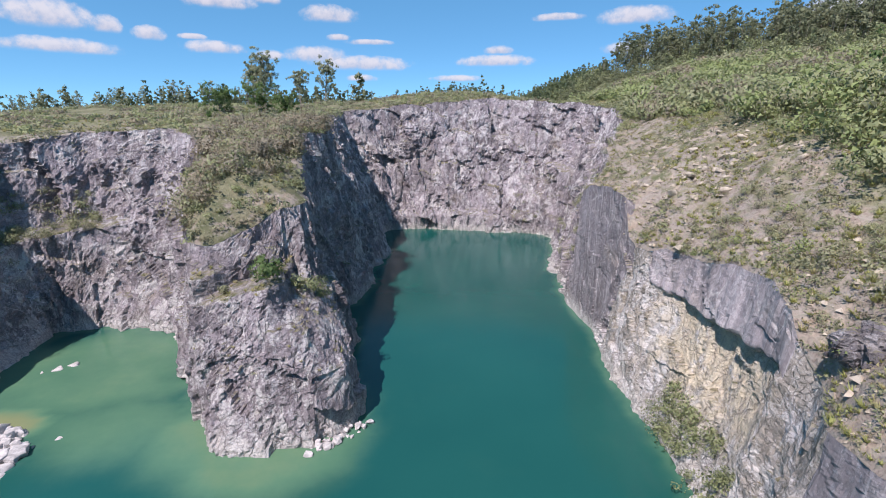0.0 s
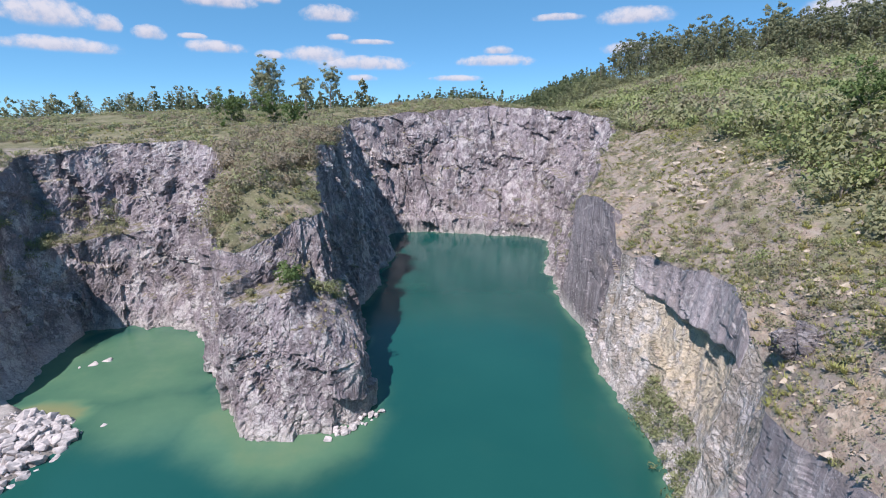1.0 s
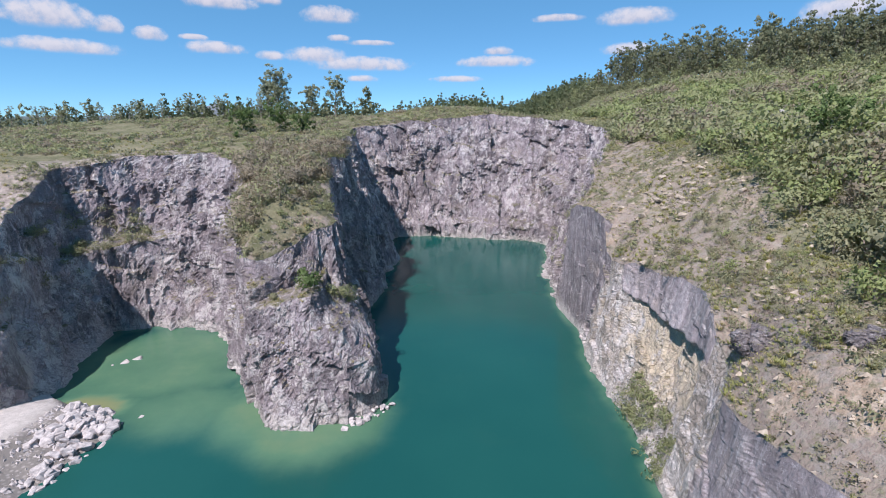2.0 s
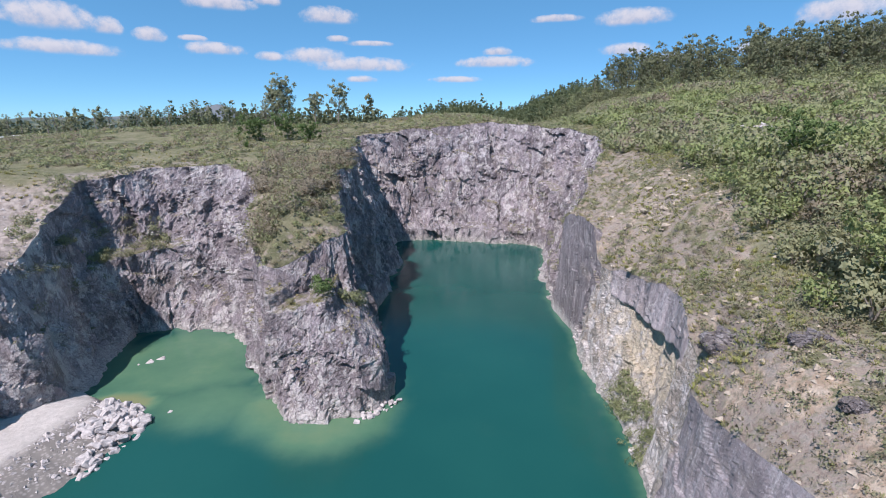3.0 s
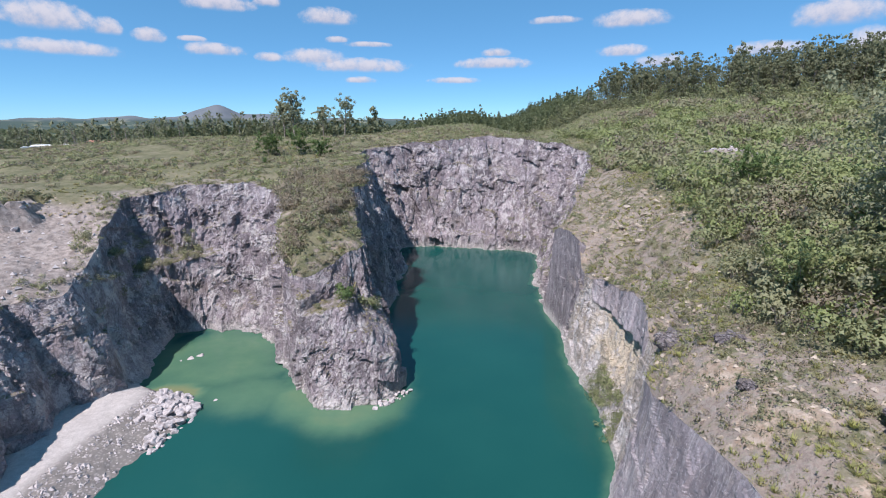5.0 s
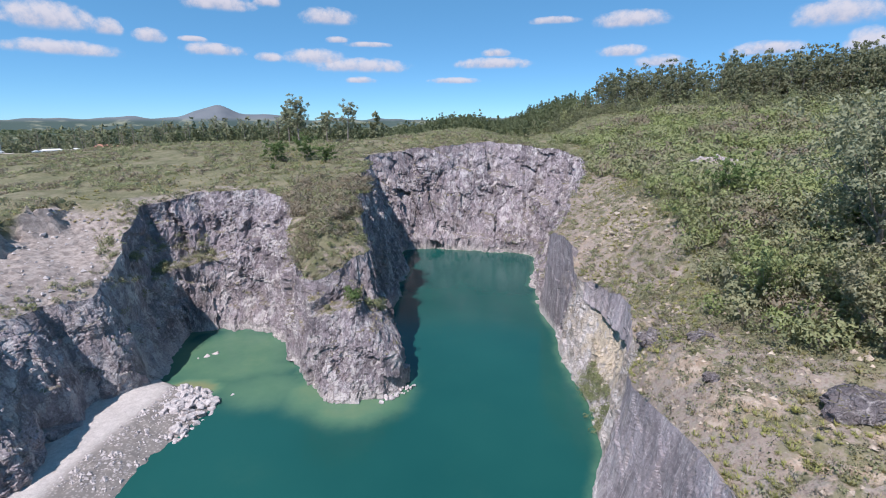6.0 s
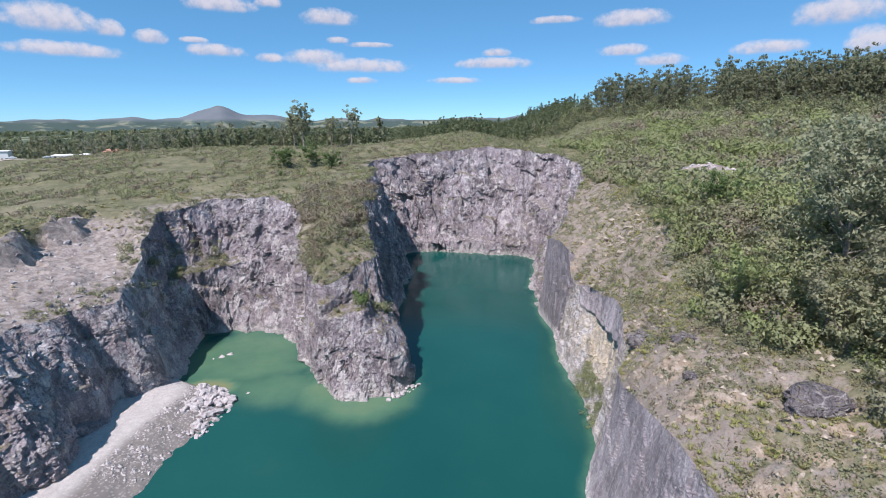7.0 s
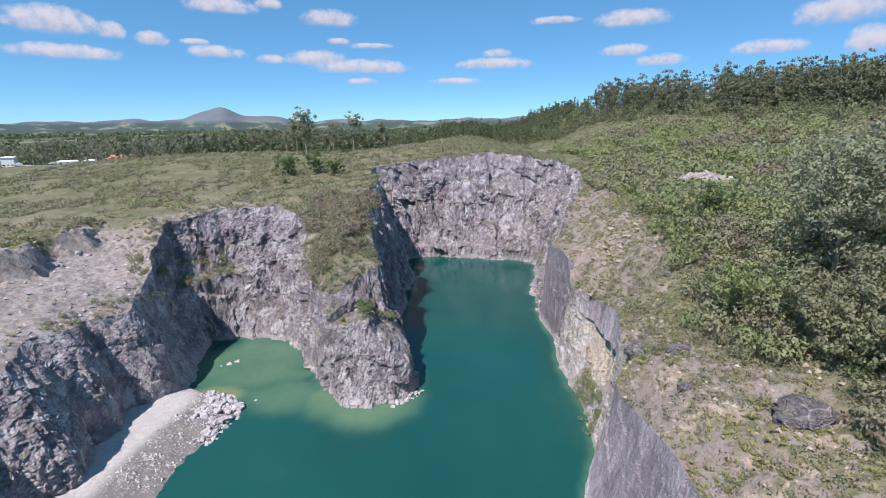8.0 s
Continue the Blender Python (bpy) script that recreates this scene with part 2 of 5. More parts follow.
def cloud_material():
    m = Nodes("cloud_glow")
    u, v = m.attr("cu"), m.attr("cv")
    wob = m.math("MULTIPLY", m.math("SUBTRACT", m.noise(0.012, 5, 0.6), 0.5), 1.5)
    base = m.math("MULTIPLY", m.ramp(v, -0.75, -0.35), m.ramp(m.math("ABSOLUTE", u), 0.75, 1.0, 1, 0))
    r2 = m.math("ADD", m.math("MULTIPLY", u, u), m.math("MULTIPLY", v, v))
    body = m.ramp(m.math("ADD", m.math("SUBTRACT", 0.72, r2), wob), -0.15, 0.75)
    rim_ = m.ramp(r2, 0.6, 1.0, 1, 0)
    alpha = m.math("MULTIPLY", m.math("MULTIPLY", body, rim_), m.math("MULTIPLY", base, 0.86))
    em, tr, mx = m.t.nodes.new("ShaderNodeEmission"), m.t.nodes.new("ShaderNodeBsdfTransparent"), m.t.nodes.new("ShaderNodeMixShader")
    # the sheet glows by itself; its shaded underside is painted blue-grey
    m.put(em.inputs["Color"], m.mix(m.ramp(m.math("ADD", v, wob), -0.6, 0.4), (0.66, 0.68, 0.78), (0.92, 0.9, 0.93)))
    em.inputs["Strength"].default_value = 0.72
    m.put(mx.inputs[0], alpha), m.put(mx.inputs[1], tr.outputs[0]), m.put(mx.inputs[2], em.outputs[0])
    m.put(m.out.inputs["Surface"], mx.outputs[0])
    return m.mat


ROCK = rock_material("quarry_rock")
# lighter copy of the rock: sunlight on the left wall put into its tint
ROCK_SUNLIT = rock_material("sunlit_pale_rock", (0.45, 0.39, 0.41), 0.15, 0.9, 0.3)
ROCK_DARK = rock_material("dark_outcrop_rock", (0.31, 0.275, 0.29), 0.1, 0.3, 0.4)
ROCK_WARM = rock_material("warm_quarry_rock", (0.56, 0.5, 0.45), 0.8, 1.0, 0.2, False, (32, 52, 12))
ROCK_SPLIT = rock_material("split_dark_rock", (0.27, 0.235, 0.25), 0.1, 0.12, 0.3, True)
ROCK_SLAB = rock_material("slab_rock", (0.37, 0.32, 0.335), 0.2, 0.25, 0.4, True)
SOIL, WATER, GRAVEL = soil_material(), water_material(), gravel_material()
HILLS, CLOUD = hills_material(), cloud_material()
LEAF_GREY = leaf_material("grey_green_leaves", (0.2, 0.215, 0.125), (0.35, 0.355, 0.23), (0.27, 0.265, 0.185))
LEAF_GREEN = leaf_material("green_leaves", (0.2, 0.23, 0.115), (0.34, 0.36, 0.21), (0.27, 0.29, 0.165))
LEAF_BRIGHT = leaf_material("bright_green_leaves", (0.2, 0.25, 0.1), (0.31, 0.355, 0.17), (0.26, 0.3, 0.145))
LEAF_DEEP = leaf_material("deep_green_leaves", (0.09, 0.15, 0.055), (0.17, 0.23, 0.09), (0.12, 0.18, 0.07))
LEAF_DARK = leaf_material("eucalyptus_leaves", (0.12, 0.138, 0.083), (0.245, 0.252, 0.165), (0.165, 0.185, 0.118))
LEAF_PINE = leaf_material("pine_needles", (0.1, 0.13, 0.07), (0.2, 0.225, 0.13), (0.14, 0.17, 0.095))
LEAF_DRY = leaf_material("dry_twigs", (0.19, 0.165, 0.135), (0.34, 0.30, 0.25), (0.26, 0.22, 0.17))
STRAW = leaf_material("dry_grass", (0.30, 0.27, 0.15), (0.42, 0.37, 0.22), (0.24, 0.25, 0.11))
TUSSOCK = leaf_material("tussock_grass", (0.24, 0.255, 0.1), (0.38, 0.38, 0.16), (0.29, 0.3, 0.12))
LEAF_EUC = leaf_material("grey_eucalyptus_leaves", (0.19, 0.215, 0.14), (0.37, 0.385, 0.28), (0.27, 0.29, 0.2))
BARK = plain_material("bark", (0.16, 0.13, 0.11), (0.38, 0.34, 0.3))
PALE_STONE = plain_material("pale_blasted_stone", (0.33, 0.3, 0.295), (0.6, 0.55, 0.54), 1.6)
DARK_STONE = plain_material("dark_stone", (0.13, 0.12, 0.13), (0.27, 0.25, 0.26), 1.0)
BUFF_STONE = plain_material("buff_stone", (0.3, 0.25, 0.2), (0.52, 0.44, 0.36), 1.2)
ROOF_TILE = plain_material("clay_roof_tiles", (0.36, 0.17, 0.12), (0.5, 0.29, 0.22))
RENDER_WALL = plain_material("painted_plaster", (0.62, 0.5, 0.45), (0.72, 0.62, 0.56))
WHITE_PAINT = plain_material("white_paint", (0.72, 0.74, 0.75), (0.8, 0.8, 0.8))
BLUE_PAINT = plain_material("blue_paint", (0.05, 0.12, 0.28), (0.08, 0.16, 0.34))
GLASS_DARK = plain_material("dark_window_glass", (0.02, 0.03, 0.035), (0.04, 0.05, 0.055), 1.0, 0.1, 0.6)
RUBBER = plain_material("rubber", (0.02, 0.02, 0.02), (0.04, 0.04, 0.04))
SAND_ROAD = plain_material("pale_dirt_road", (0.42, 0.38, 0.32), (0.55, 0.5, 0.43), 0.4)


# ---- noise on arrays ----
def rnd(ix, iy, iz, seed):
    h = (ix.astype(np.int64) * 374761393 + iy.astype(np.int64) * 668265263 + iz.astype(np.int64) * 1440662683 + seed * 982451653) & 0xFFFFFFFF
    h = ((h ^ (h >> 13)) * 1274126177) & 0xFFFFFFFF
    h = ((h ^ (h >> 15)) * 2246822519) & 0xFFFFFFFF
    return ((h ^ (h >> 16)) & 0xFFFFFF) / float(0xFFFFFF)


def vnoise(p, size, seed=0):
    """Smooth noise from 0 to 1 with lumps of that size."""
    q = p / size
    i = np.floor(q)
    f = q - i
    f = f * f * (3 - 2 * f)
    out = 0
    for dx in (0, 1):
        for dy in (0, 1):
            for dz in (0, 1):
                w = (f[:, 0] if dx else 1 - f[:, 0]) * (f[:, 1] if dy else 1 - f[:, 1]) * (f[:, 2] if dz else 1 - f[:, 2])
                out = out + w * rnd(i[:, 0] + dx, i[:, 1] + dy, i[:, 2] + dz, seed)
    return out


def fbm(p, size, octaves=4, seed=0):
    a, tot, out = 1.0, 0.0, 0
    for k in range(octaves):
        out = out + a * vnoise(p, size / 2 ** k, seed + k)
        tot += a
        a *= 0.5
    return out / tot


def facets(p, size, seed, tilt=0.5):
    """Broken rock: each cell is a flat facet with its own height and tilt, about -1 to 1; and the distance to its cracks."""
    q = p / np.array(size)
    i = np.floor(q)
    best, second = np.full(len(p), 1e9), np.full(len(p), 1e9)
    out = np.zeros(len(p))
    for dx in (-1, 0, 1):
        for dy in (-1, 0, 1):
            for dz in (-1, 0, 1):
                a, b, c = i[:, 0] + dx, i[:, 1] + dy, i[:, 2] + dz
                r = [rnd(a, b, c, seed + k) for k in range(4)]
                vx, vy, vz = q[:, 0] - a - r[0], q[:, 1] - b - r[1], q[:, 2] - c - r[2]
                d = vx * vx + vy * vy + vz * vz
                near = d < best
                second = np.where(near, best, np.minimum(second, d))
                best[near] = d[near]
                h = (r[3] - 0.5) * 1.4 + tilt * (vx * (r[1] - 0.5) * 2 + vy * (r[2] - 0.5) * 2 + vz * (r[0] - 0.7) * 2)
                out[near] = h[near]
    return out, np.sqrt(second) - np.sqrt(best)


def blocks(u, z, w, h, seed, lean, tilt=1.0):
    """Jointed rock: upright joints w apart along the wall, each column broken into blocks about h tall; every block has its own depth and tilt. Also the block's own tone, 0 to 1."""
    a = (u + lean * z) / w
    i = np.floor(a)
    zero = 0 * i
    b = z / (h * (0.6 + 0.8 * rnd(i, zero, zero, seed))) + 10 * rnd(i, zero + 1, zero, seed) + 0.25 * (a - i)
    j = np.floor(b)
    r1, r2, r3, r4 = [rnd(i, j, zero + 2 + k, seed) for k in range(4)]
    return (r1 - 0.5) * 1.3 + tilt * ((a - i - 0.5) * (r2 - 0.5) * 2 + (b - j - 0.5) * (r3 - 0.35) * 1.4), r4


def smooth(x, lo, hi):
    u = np.clip((x - lo) / (hi - lo), 0, 1)
    return u * u * (3 - 2 * u)


def raw_mesh(name, verts, faces, mats, flat=True, attrs=(), index=None):
    """A mesh from arrays: verts (n, 3), faces (m, 3 or 4)."""
    me = bpy.data.meshes.new(name)
    verts, faces = np.asarray(verts, np.float32), np.asarray(faces, np.int32)
    k = faces.shape[1]
    me.vertices.add(len(verts))
    me.vertices.foreach_set("co", verts.ravel())
    me.loops.add(faces.size)
    me.loops.foreach_set("vertex_index", faces.ravel())
    me.polygons.add(len(faces))
    me.polygons.foreach_set("loop_start", np.arange(0, faces.size, k, dtype=np.int32))
    for mt in mats:
        me.materials.append(mt)
    if index is not None:
        me.polygons.foreach_set("material_index", np.asarray(index, np.int32))
    me.update(calc_edges=True)
    me.polygons.foreach_set("use_smooth", np.full(len(faces), not flat))
    for an, av in attrs:
        me.attributes.new(an, "FLOAT", "POINT").data.foreach_set("value", np.asarray(av, np.float32))
    me.validate()
    return me


# ---- the quarry's walls: foot at the water (x, y), rim (x, y, z), profile, roughness ----
PROFILES = {  # (share of the height, share of the way from foot to rim)
    "plain": [(0, 0), (1, 1)],
    "bench": [(0, 0), (0.5, 0.35), (0.54, 0.62), (1, 1)],
    "far": [(0, 0), (0.11, 0.05), (0.16, 0.2), (0.5, 0.55), (1, 1)],
    "ledge": [(0, 0), (0.45, 0.27), (0.7, 0.43), (0.735, 0.85), (1, 1)],
    "ledge_top": [(0, 0), (0.84, 0.5), (0.87, 0.85), (1, 1)],
    "ledge_low": [(0, 0), (0.3, 0.12), (0.5, 0.3), (0.66, 0.8), (1, 1)],
    "shoulder": [(0, 0), (0.31, 0.08), (0.36, 0.2), (0.55, 0.62), (1, 1)],
    "round": [(0, 0), (0.35, 0.12), (0.58, 0.32), (0.82, 0.66), (1, 1)],
    "buttress": [(0, 0), (0.2, 0.12), (0.5, 0.35), (1, 1)],
    "hang": [(0, 0), (0.1, 0.3), (0.45, 0.72), (1, 1)],
    "sheer": [(0, 0), (0.25, 0.35), (1, 1)],
}
LEFT_WALL = [
    (-72, -60, -84, -60, 23, "round", 1), (-71, -20, -84, -20, 23, "round", 1), (-72, 10, -84, 8, 23, "round", 1), (-74, 18, -86, 19, 23.5, "round", 0.8), (-69.5, 24, -81, 26, 23.5, "round", 0.8),
    (-74.5, 34, -85, 35, 23.8, "round", 0.8), (-73, 40, -83, 41.5, 23.6, "round", 0.8), (-74.5, 45.5, -84, 48, 23, "plain", 0.7), (-70.3, 51.5, -78.6, 54, 22.8, "buttress", 0.5),
    (-69.3, 55, -78.6, 58.5, 24, "buttress", 0.5), (-69.5, 58.5, -79.8, 64, 26, "hang", 0.5), (-70.5, 63, -80.5, 69, 28.5, "hang", 0.6), (-73, 73, -85.5, 78, 30, "hang", 0.8)]
BAY_WALL = [(-75, 83, -88.5, 92.5, 35.5, "bench", 0.9), (-68, 86.3, -78, 105.5, 37.8, "bench", 0.9), (-59, 85.5, -60.5, 105, 38.6, "plain", 0.9), (-52, 82.5, -51, 99, 37.3, "plain", 0.9)]
PROMONTORY = [
    (-47.5, 77, -46.5, 92, 35.5, "plain", 0.9), (-43.4, 71.5, -44, 80, 30, "plain", 0.9), (-39.5, 64.5, -39.5, 70, 25.5, "plain", 0.8), (-37, 60, -35.5, 63, 22.8, "plain", 0.7),
    (-33.8, 55.5, -32.5, 63.5, 23, "ledge_top", 0.7), (-30.5, 51.6, -29.5, 65, 24.5, "ledge", 0.7), (-26.7, 49.6, -26.5, 67, 26, "ledge", 0.7), (-21.4, 48.8, -24.3, 69, 27.2, "ledge", 0.7),
    (-16, 50.6, -22.8, 70.5, 27.5, "ledge_low", 0.7), (-11.8, 54.5, -22, 72, 27.5, "shoulder", 0.6), (-11.6, 60, -22, 74, 28, "shoulder", 0.6), (-14, 69, -22.8, 76, 29, "bench", 0.8), (-15.5, 78, -23.5, 79, 30, "plain", 0.9)]
INNER_WALL = [
    (-20, 90, -27, 89, 34, "plain", 0.9), (-22.5, 97, -31, 98, 36.5, "plain", 0.9), (-19.5, 105, -27, 104, 37.5, "plain", 0.9), (-17.8, 117, -28.5, 117, 38.5, "plain", 0.9),
    (-20.5, 123, -34.5, 126, 40, "plain", 0.9), (-17.5, 131, -31, 134, 40.5, "plain", 0.9), (-18.5, 145, -33, 151, 41.5, "plain", 1), (-21, 157, -38, 165, 42.8, "plain", 1),
    (-20.5, 174, -37, 182, 43.5, "bench", 0.9)]
FAR_WALL = [(-14, 174.5, -26, 191, 44.8, "far", 1), (0, 173, -3, 195, 46.4, "far", 1), (15, 170, 20, 200, 48.6, "far", 1), (28, 168, 38, 191, 47.2, "far", 1), (36.5, 165, 52, 175, 45.5, "bench", 1)]
RIGHT_BACK = [(36.5, 155, 55, 157, 43.5, "plain", 1), (34, 140, 50, 139, 39.5, "plain", 1), (31, 124, 41, 119, 34.5, "plain", 1), (28.6, 108, 33, 103, 29.3, "plain", 0.7)]
SLAB_WALL = [(27.6, 100, 28.6, 96.5, 25.8, "sheer", 0.16), (28.3, 94, 28.9, 91, 28.0, "sheer", 0.1), (29, 88.5, 29.7, 83.5, 28.6, "sheer", 0.1), (29.2, 86.3, 30.4, 76.6, 27.6, "sheer", 0.14), (28.8, 85, 30.4, 75.2, 21.4, "plain", 0.4)]
OCHRE_WALL = [(28.3, 78, 30.6, 72.5, 20.6, "plain", 0.8), (27.9, 69, 30.8, 68, 21.6, "plain", 0.8), (27.5, 62.5, 31.6, 64.5, 22.4, "plain", 0.8), (27.2, 57, 33.4, 58, 22.8, "plain", 0.8),
              (27.6, 50, 33.8, 52, 24, "plain", 0.8), (27.8, 45, 33, 45, 24.4, "plain", 0.8), (27.3, 41, 31.8, 40.8, 24.2, "plain", 0.8), (26.8, 38.6, 30.6, 38.2, 23.8, "plain", 0.7),
              (26.5, 37.3, 30.9, 36.8, 21.2, "plain", 0.6), (26.2, 35.5, 31.4, 34.6, 19.6, "plain", 0.7), (25.4, 32.5, 29.2, 31.4, 18.8, "plain", 0.7)]
NEAR_SLAB = [(24.2, 30, 26.4, 28.2, 19.3, "sheer", 0.4), (22.3, 26.5, 25.2, 22.5, 20.2, "sheer", 0.16), (20.2, 21, 24.7, 12, 22.8, "sheer", 0.12), (18.5, 8, 24.2, 2, 25, "sheer", 0.12),
             (16.5, -10, 22, -12, 27, "sheer", 0.5)]
NEAR_WALL = [(14, -40, 19, -40, 29, "plain", 1), (10, -70, 14, -75, 30, "plain", 1), (-30, -80, -30, -85, 28, "plain", 1), (-65, -75, -72, -80, 24, "plain", 1)]
SECTIONS = [LEFT_WALL, BAY_WALL, PROMONTORY, INNER_WALL, FAR_WALL, RIGHT_BACK, SLAB_WALL, OCHRE_WALL, NEAR_SLAB, NEAR_WALL]
NAMES = ["left", "bay", "promontory", "inner", "far", "right", "slab", "ochre", "near_slab", "near"]
LABELS = ["grey quarry wall with pale broken buttress beside gravel ramp", "grey jointed quarry wall round the shallow green bay",
          "rugged grey rock promontory with grassy ledge in the lake", "steep shaded grey rock wall along the pool", "far grey quarry wall with pale fracture veins",
          "weathered grey rock wall below scrub", "tall smooth split slab of dark grey rock", "overhanging grey slab above broken ochre rock",
          "smooth scored grey slab falling to the water", "plain grey quarry wall behind the flight path"]


def ring_samples(step, fine):
    """Even samples along the closed ring of walls: numbers, profile curves and section."""
    st = [s for sec in SECTIONS for s in sec]
    num = np.array([(*s[:5], s[6]) for s in st], float)
    curve = np.array([np.interp(fine, *zip(*PROFILES[s[5]])) for s in st])
    num, curve = np.vstack([num, num[:1]]), np.vstack([curve, curve[:1]])
    seg = np.maximum(np.linalg.norm(np.diff(num[:, 2:4], axis=0), axis=1) * 0.8, np.linalg.norm(np.diff(num[:, 0:2], axis=0), axis=1))
    s = np.concatenate([[0], np.cumsum(seg)])
    at = np.linspace(0, s[-1], int(s[-1] / step), endpoint=False)
    k = np.clip(np.searchsorted(s, at, side="right") - 1, 0, len(st) - 1)
    w = ((at - s[k]) / seg[k])[:, None]
    cols, curves = num[k] * (1 - w) + num[k + 1] * w, curve[k] * (1 - w) + curve[k + 1] * w
    for _ in range(3):
        cols = (np.roll(cols, 1, 0) + 2 * cols + np.roll(cols, -1, 0)) / 4
    which = np.repeat(np.arange(len(SECTIONS)), [len(x) for x in SECTIONS])
    return cols, curves, which[k]


STEP, ROWS = 0.46, 100
fine = np.linspace(-0.1, 1, 140)
cols, curves, section = ring_samples(STEP, fine)
n = len(cols)
# the rim is ragged: notches, crumbled corners
ragged = np.isin(section, (0, 1, 2, 3, 4, 5))
back_ = cols[:, 2:4] - cols[:, 0:2]
back_ /= np.linalg.norm(back_, axis=1)[:, None] + 1e-9
crest = cols[:, [2, 3, 3]] * np.array([1, 1, 0])
cols[:, 2:4] += back_ * (ragged * ((fbm(crest, 6, 3, 208) - 0.5) * 4.0))[:, None]
cols[:, 4] += ragged * ((fbm(crest, 9, 4, 209) - 0.5) * 3.2)
# one long overhang runs across the ochre wall
lip_z = np.interp(cols[:, 3], [38, 45, 52, 58, 63, 67], [18.4, 16.8, 15.8, 15.4, 15.7, 16.6])
way = np.stack([cols[:, 3], 0 * cols[:, 3], cols[:, 2]], 1)
lip_z = lip_z + (fbm(way, 5, 3, 205) - 0.5) * 2.2
cols[:, 4] += np.where(section == 7, (fbm(way, 4, 3, 206) - 0.5) * 1.8, 0)
rag = fbm(way, 2.5, 3, 207)
for i in np.nonzero(section == 7)[0]:
    y, h0 = cols[i, 3], lip_z[i] / cols[i, 4]
    w = float(smooth(np.array([y]), 67, 63)[0] * smooth(np.array([y]), 37, 38.6)[0])
    jut = 0.93 - 0.11 * float(smooth(np.array([y]), 62, 55)[0] * smooth(np.array([y]), 38, 42)[0]) + 0.25 * (rag[i] - 0.5)
    curves[i] = (1 - w) * np.clip(fine, 0, 1) + w * np.interp(fine, [0, h0 * 0.36, h0, h0 + 0.035, 1], [0, 0.5, 1.0, jut, 1])
wall = np.zeros((n, ROWS, 3))
for i in range(n):
    gx_, gz = curves[i], fine * cols[i, 4]
    span = np.hypot(cols[i, 2] - cols[i, 0], cols[i, 3] - cols[i, 1])
    s = np.concatenate([[0], np.cumsum(np.hypot(np.diff(gx_) * span, np.diff(gz)))])
    q = np.linspace(0, s[-1], ROWS)
    g = np.interp(q, s, gx_)
    wall[i, :, 0] = cols[i, 0] + (cols[i, 2] - cols[i, 0]) * g
    wall[i, :, 1] = cols[i, 1] + (cols[i, 3] - cols[i, 1]) * g
    wall[i, :, 2] = np.interp(q, s, gz)
tang = np.roll(cols[:, 0:2], -5, 0) - np.roll(cols[:, 0:2], 5, 0) + np.roll(cols[:, 2:4], -5, 0) - np.roll(cols[:, 2:4], 5, 0)
tang /= np.linalg.norm(tang, axis=1)[:, None] + 1e-9
inward = np.stack([tang[:, 1], -tang[:, 0]], 1)
flatp = wall.reshape(-1, 3)
warp = flatp + (np.stack([vnoise(flatp, 3.0, 91), vnoise(flatp, 3.0, 92), vnoise(flatp, 3.0, 93)], 1) - 0.5) * 0.8
fa, _ = facets(warp, (8, 8, 13), 3, 0.9)
fb, _ = facets(warp, (2.6, 2.6, 9.0), 17, 0.9)
fc, _ = facets(warp, (1.3, 1.3, 2.4), 31, 0.9)
fe, _ = facets(flatp, (0.8, 0.8, 0.9), 53, 1.0)
along = np.repeat(np.arange(n) * STEP, ROWS) + (vnoise(flatp, 2.2, 94) - 0.5) * 1.5 + (vnoise(flatp, 7, 95) - 0.5) * 2.5
height = flatp[:, 2] + (vnoise(flatp, 2.5, 96) - 0.5) * 1.5 + (vnoise(flatp, 9, 97) - 0.5) * 4
b1, tone1 = blocks(along, height, 7.5, 11.0, 201, 0.22)
b2, tone2 = blocks(along, height, 3.1, 5.5, 202, -0.12)
b3, tone3 = blocks(along, height, 1.4, 2.4, 203, 0.3)
broken = smooth(fbm(flatp, 9, 3, 204), 0.36, 0.62)
tone = (0.4 * tone1 + 0.35 * tone2 + 0.25 * tone3).reshape(n, ROWS)
slant = np.stack([flatp[:, 0] + 0.3 * flatp[:, 2], flatp[:, 1] + 0.35 * flatp[:, 2], flatp[:, 2] * 0.22], 1)
tall = np.stack([flatp[:, 0] + 0.12 * flatp[:, 2], flatp[:, 1], flatp[:, 2] * 0.16], 1)
columns = np.abs(2 * vnoise(tall, 3.4, 14) - 1) * 1.1 + np.abs(2 * vnoise(tall, 1.7, 15) - 1) * 0.45 - 0.7
ribs = np.abs(2 * vnoise(slant, 10, 12) - 1) * 1.3 + np.abs(2 * vnoise(slant, 4.5, 13) - 1) * 0.5 - 0.85
push = ribs * 0.8 + columns * 0.6 + b1 * 1.5 + b2 * (0.35 + 0.6 * broken) + b3 * (0.12 + 0.42 * broken) + fa * 0.5 + fb * 0.25 + fc * (0.1 + 0.25 * broken) + fe * (0.06 + 0.16 * broken) + (fbm(flatp, 18, 2, 5) - 0.5) * 2.2
push = push.reshape(n, ROWS) * cols[:, 5:6]
run = np.gradient(wall, axis=1)
steep = smooth(np.abs(run[:, :, 2]) / (np.linalg.norm(run, axis=2) + 1e-9), 0.25, 0.75)
push *= 0.35 + 0.65 * steep
on_slab = (section == 7)[:, None] & (wall[:, :, 2] > lip_z[:, None] + 0.3) & (cols[:, 3:4] < 67) & (cols[:, 3:4] > 37.2)
push = np.where((section == 7)[:, None], push * np.where(on_slab, 0.3, 0.6), push)
vv = np.linspace(0, 1, ROWS)[None, :]
push *= 0.5 + 0.5 * np.minimum(1, (1 - vv) * 7)
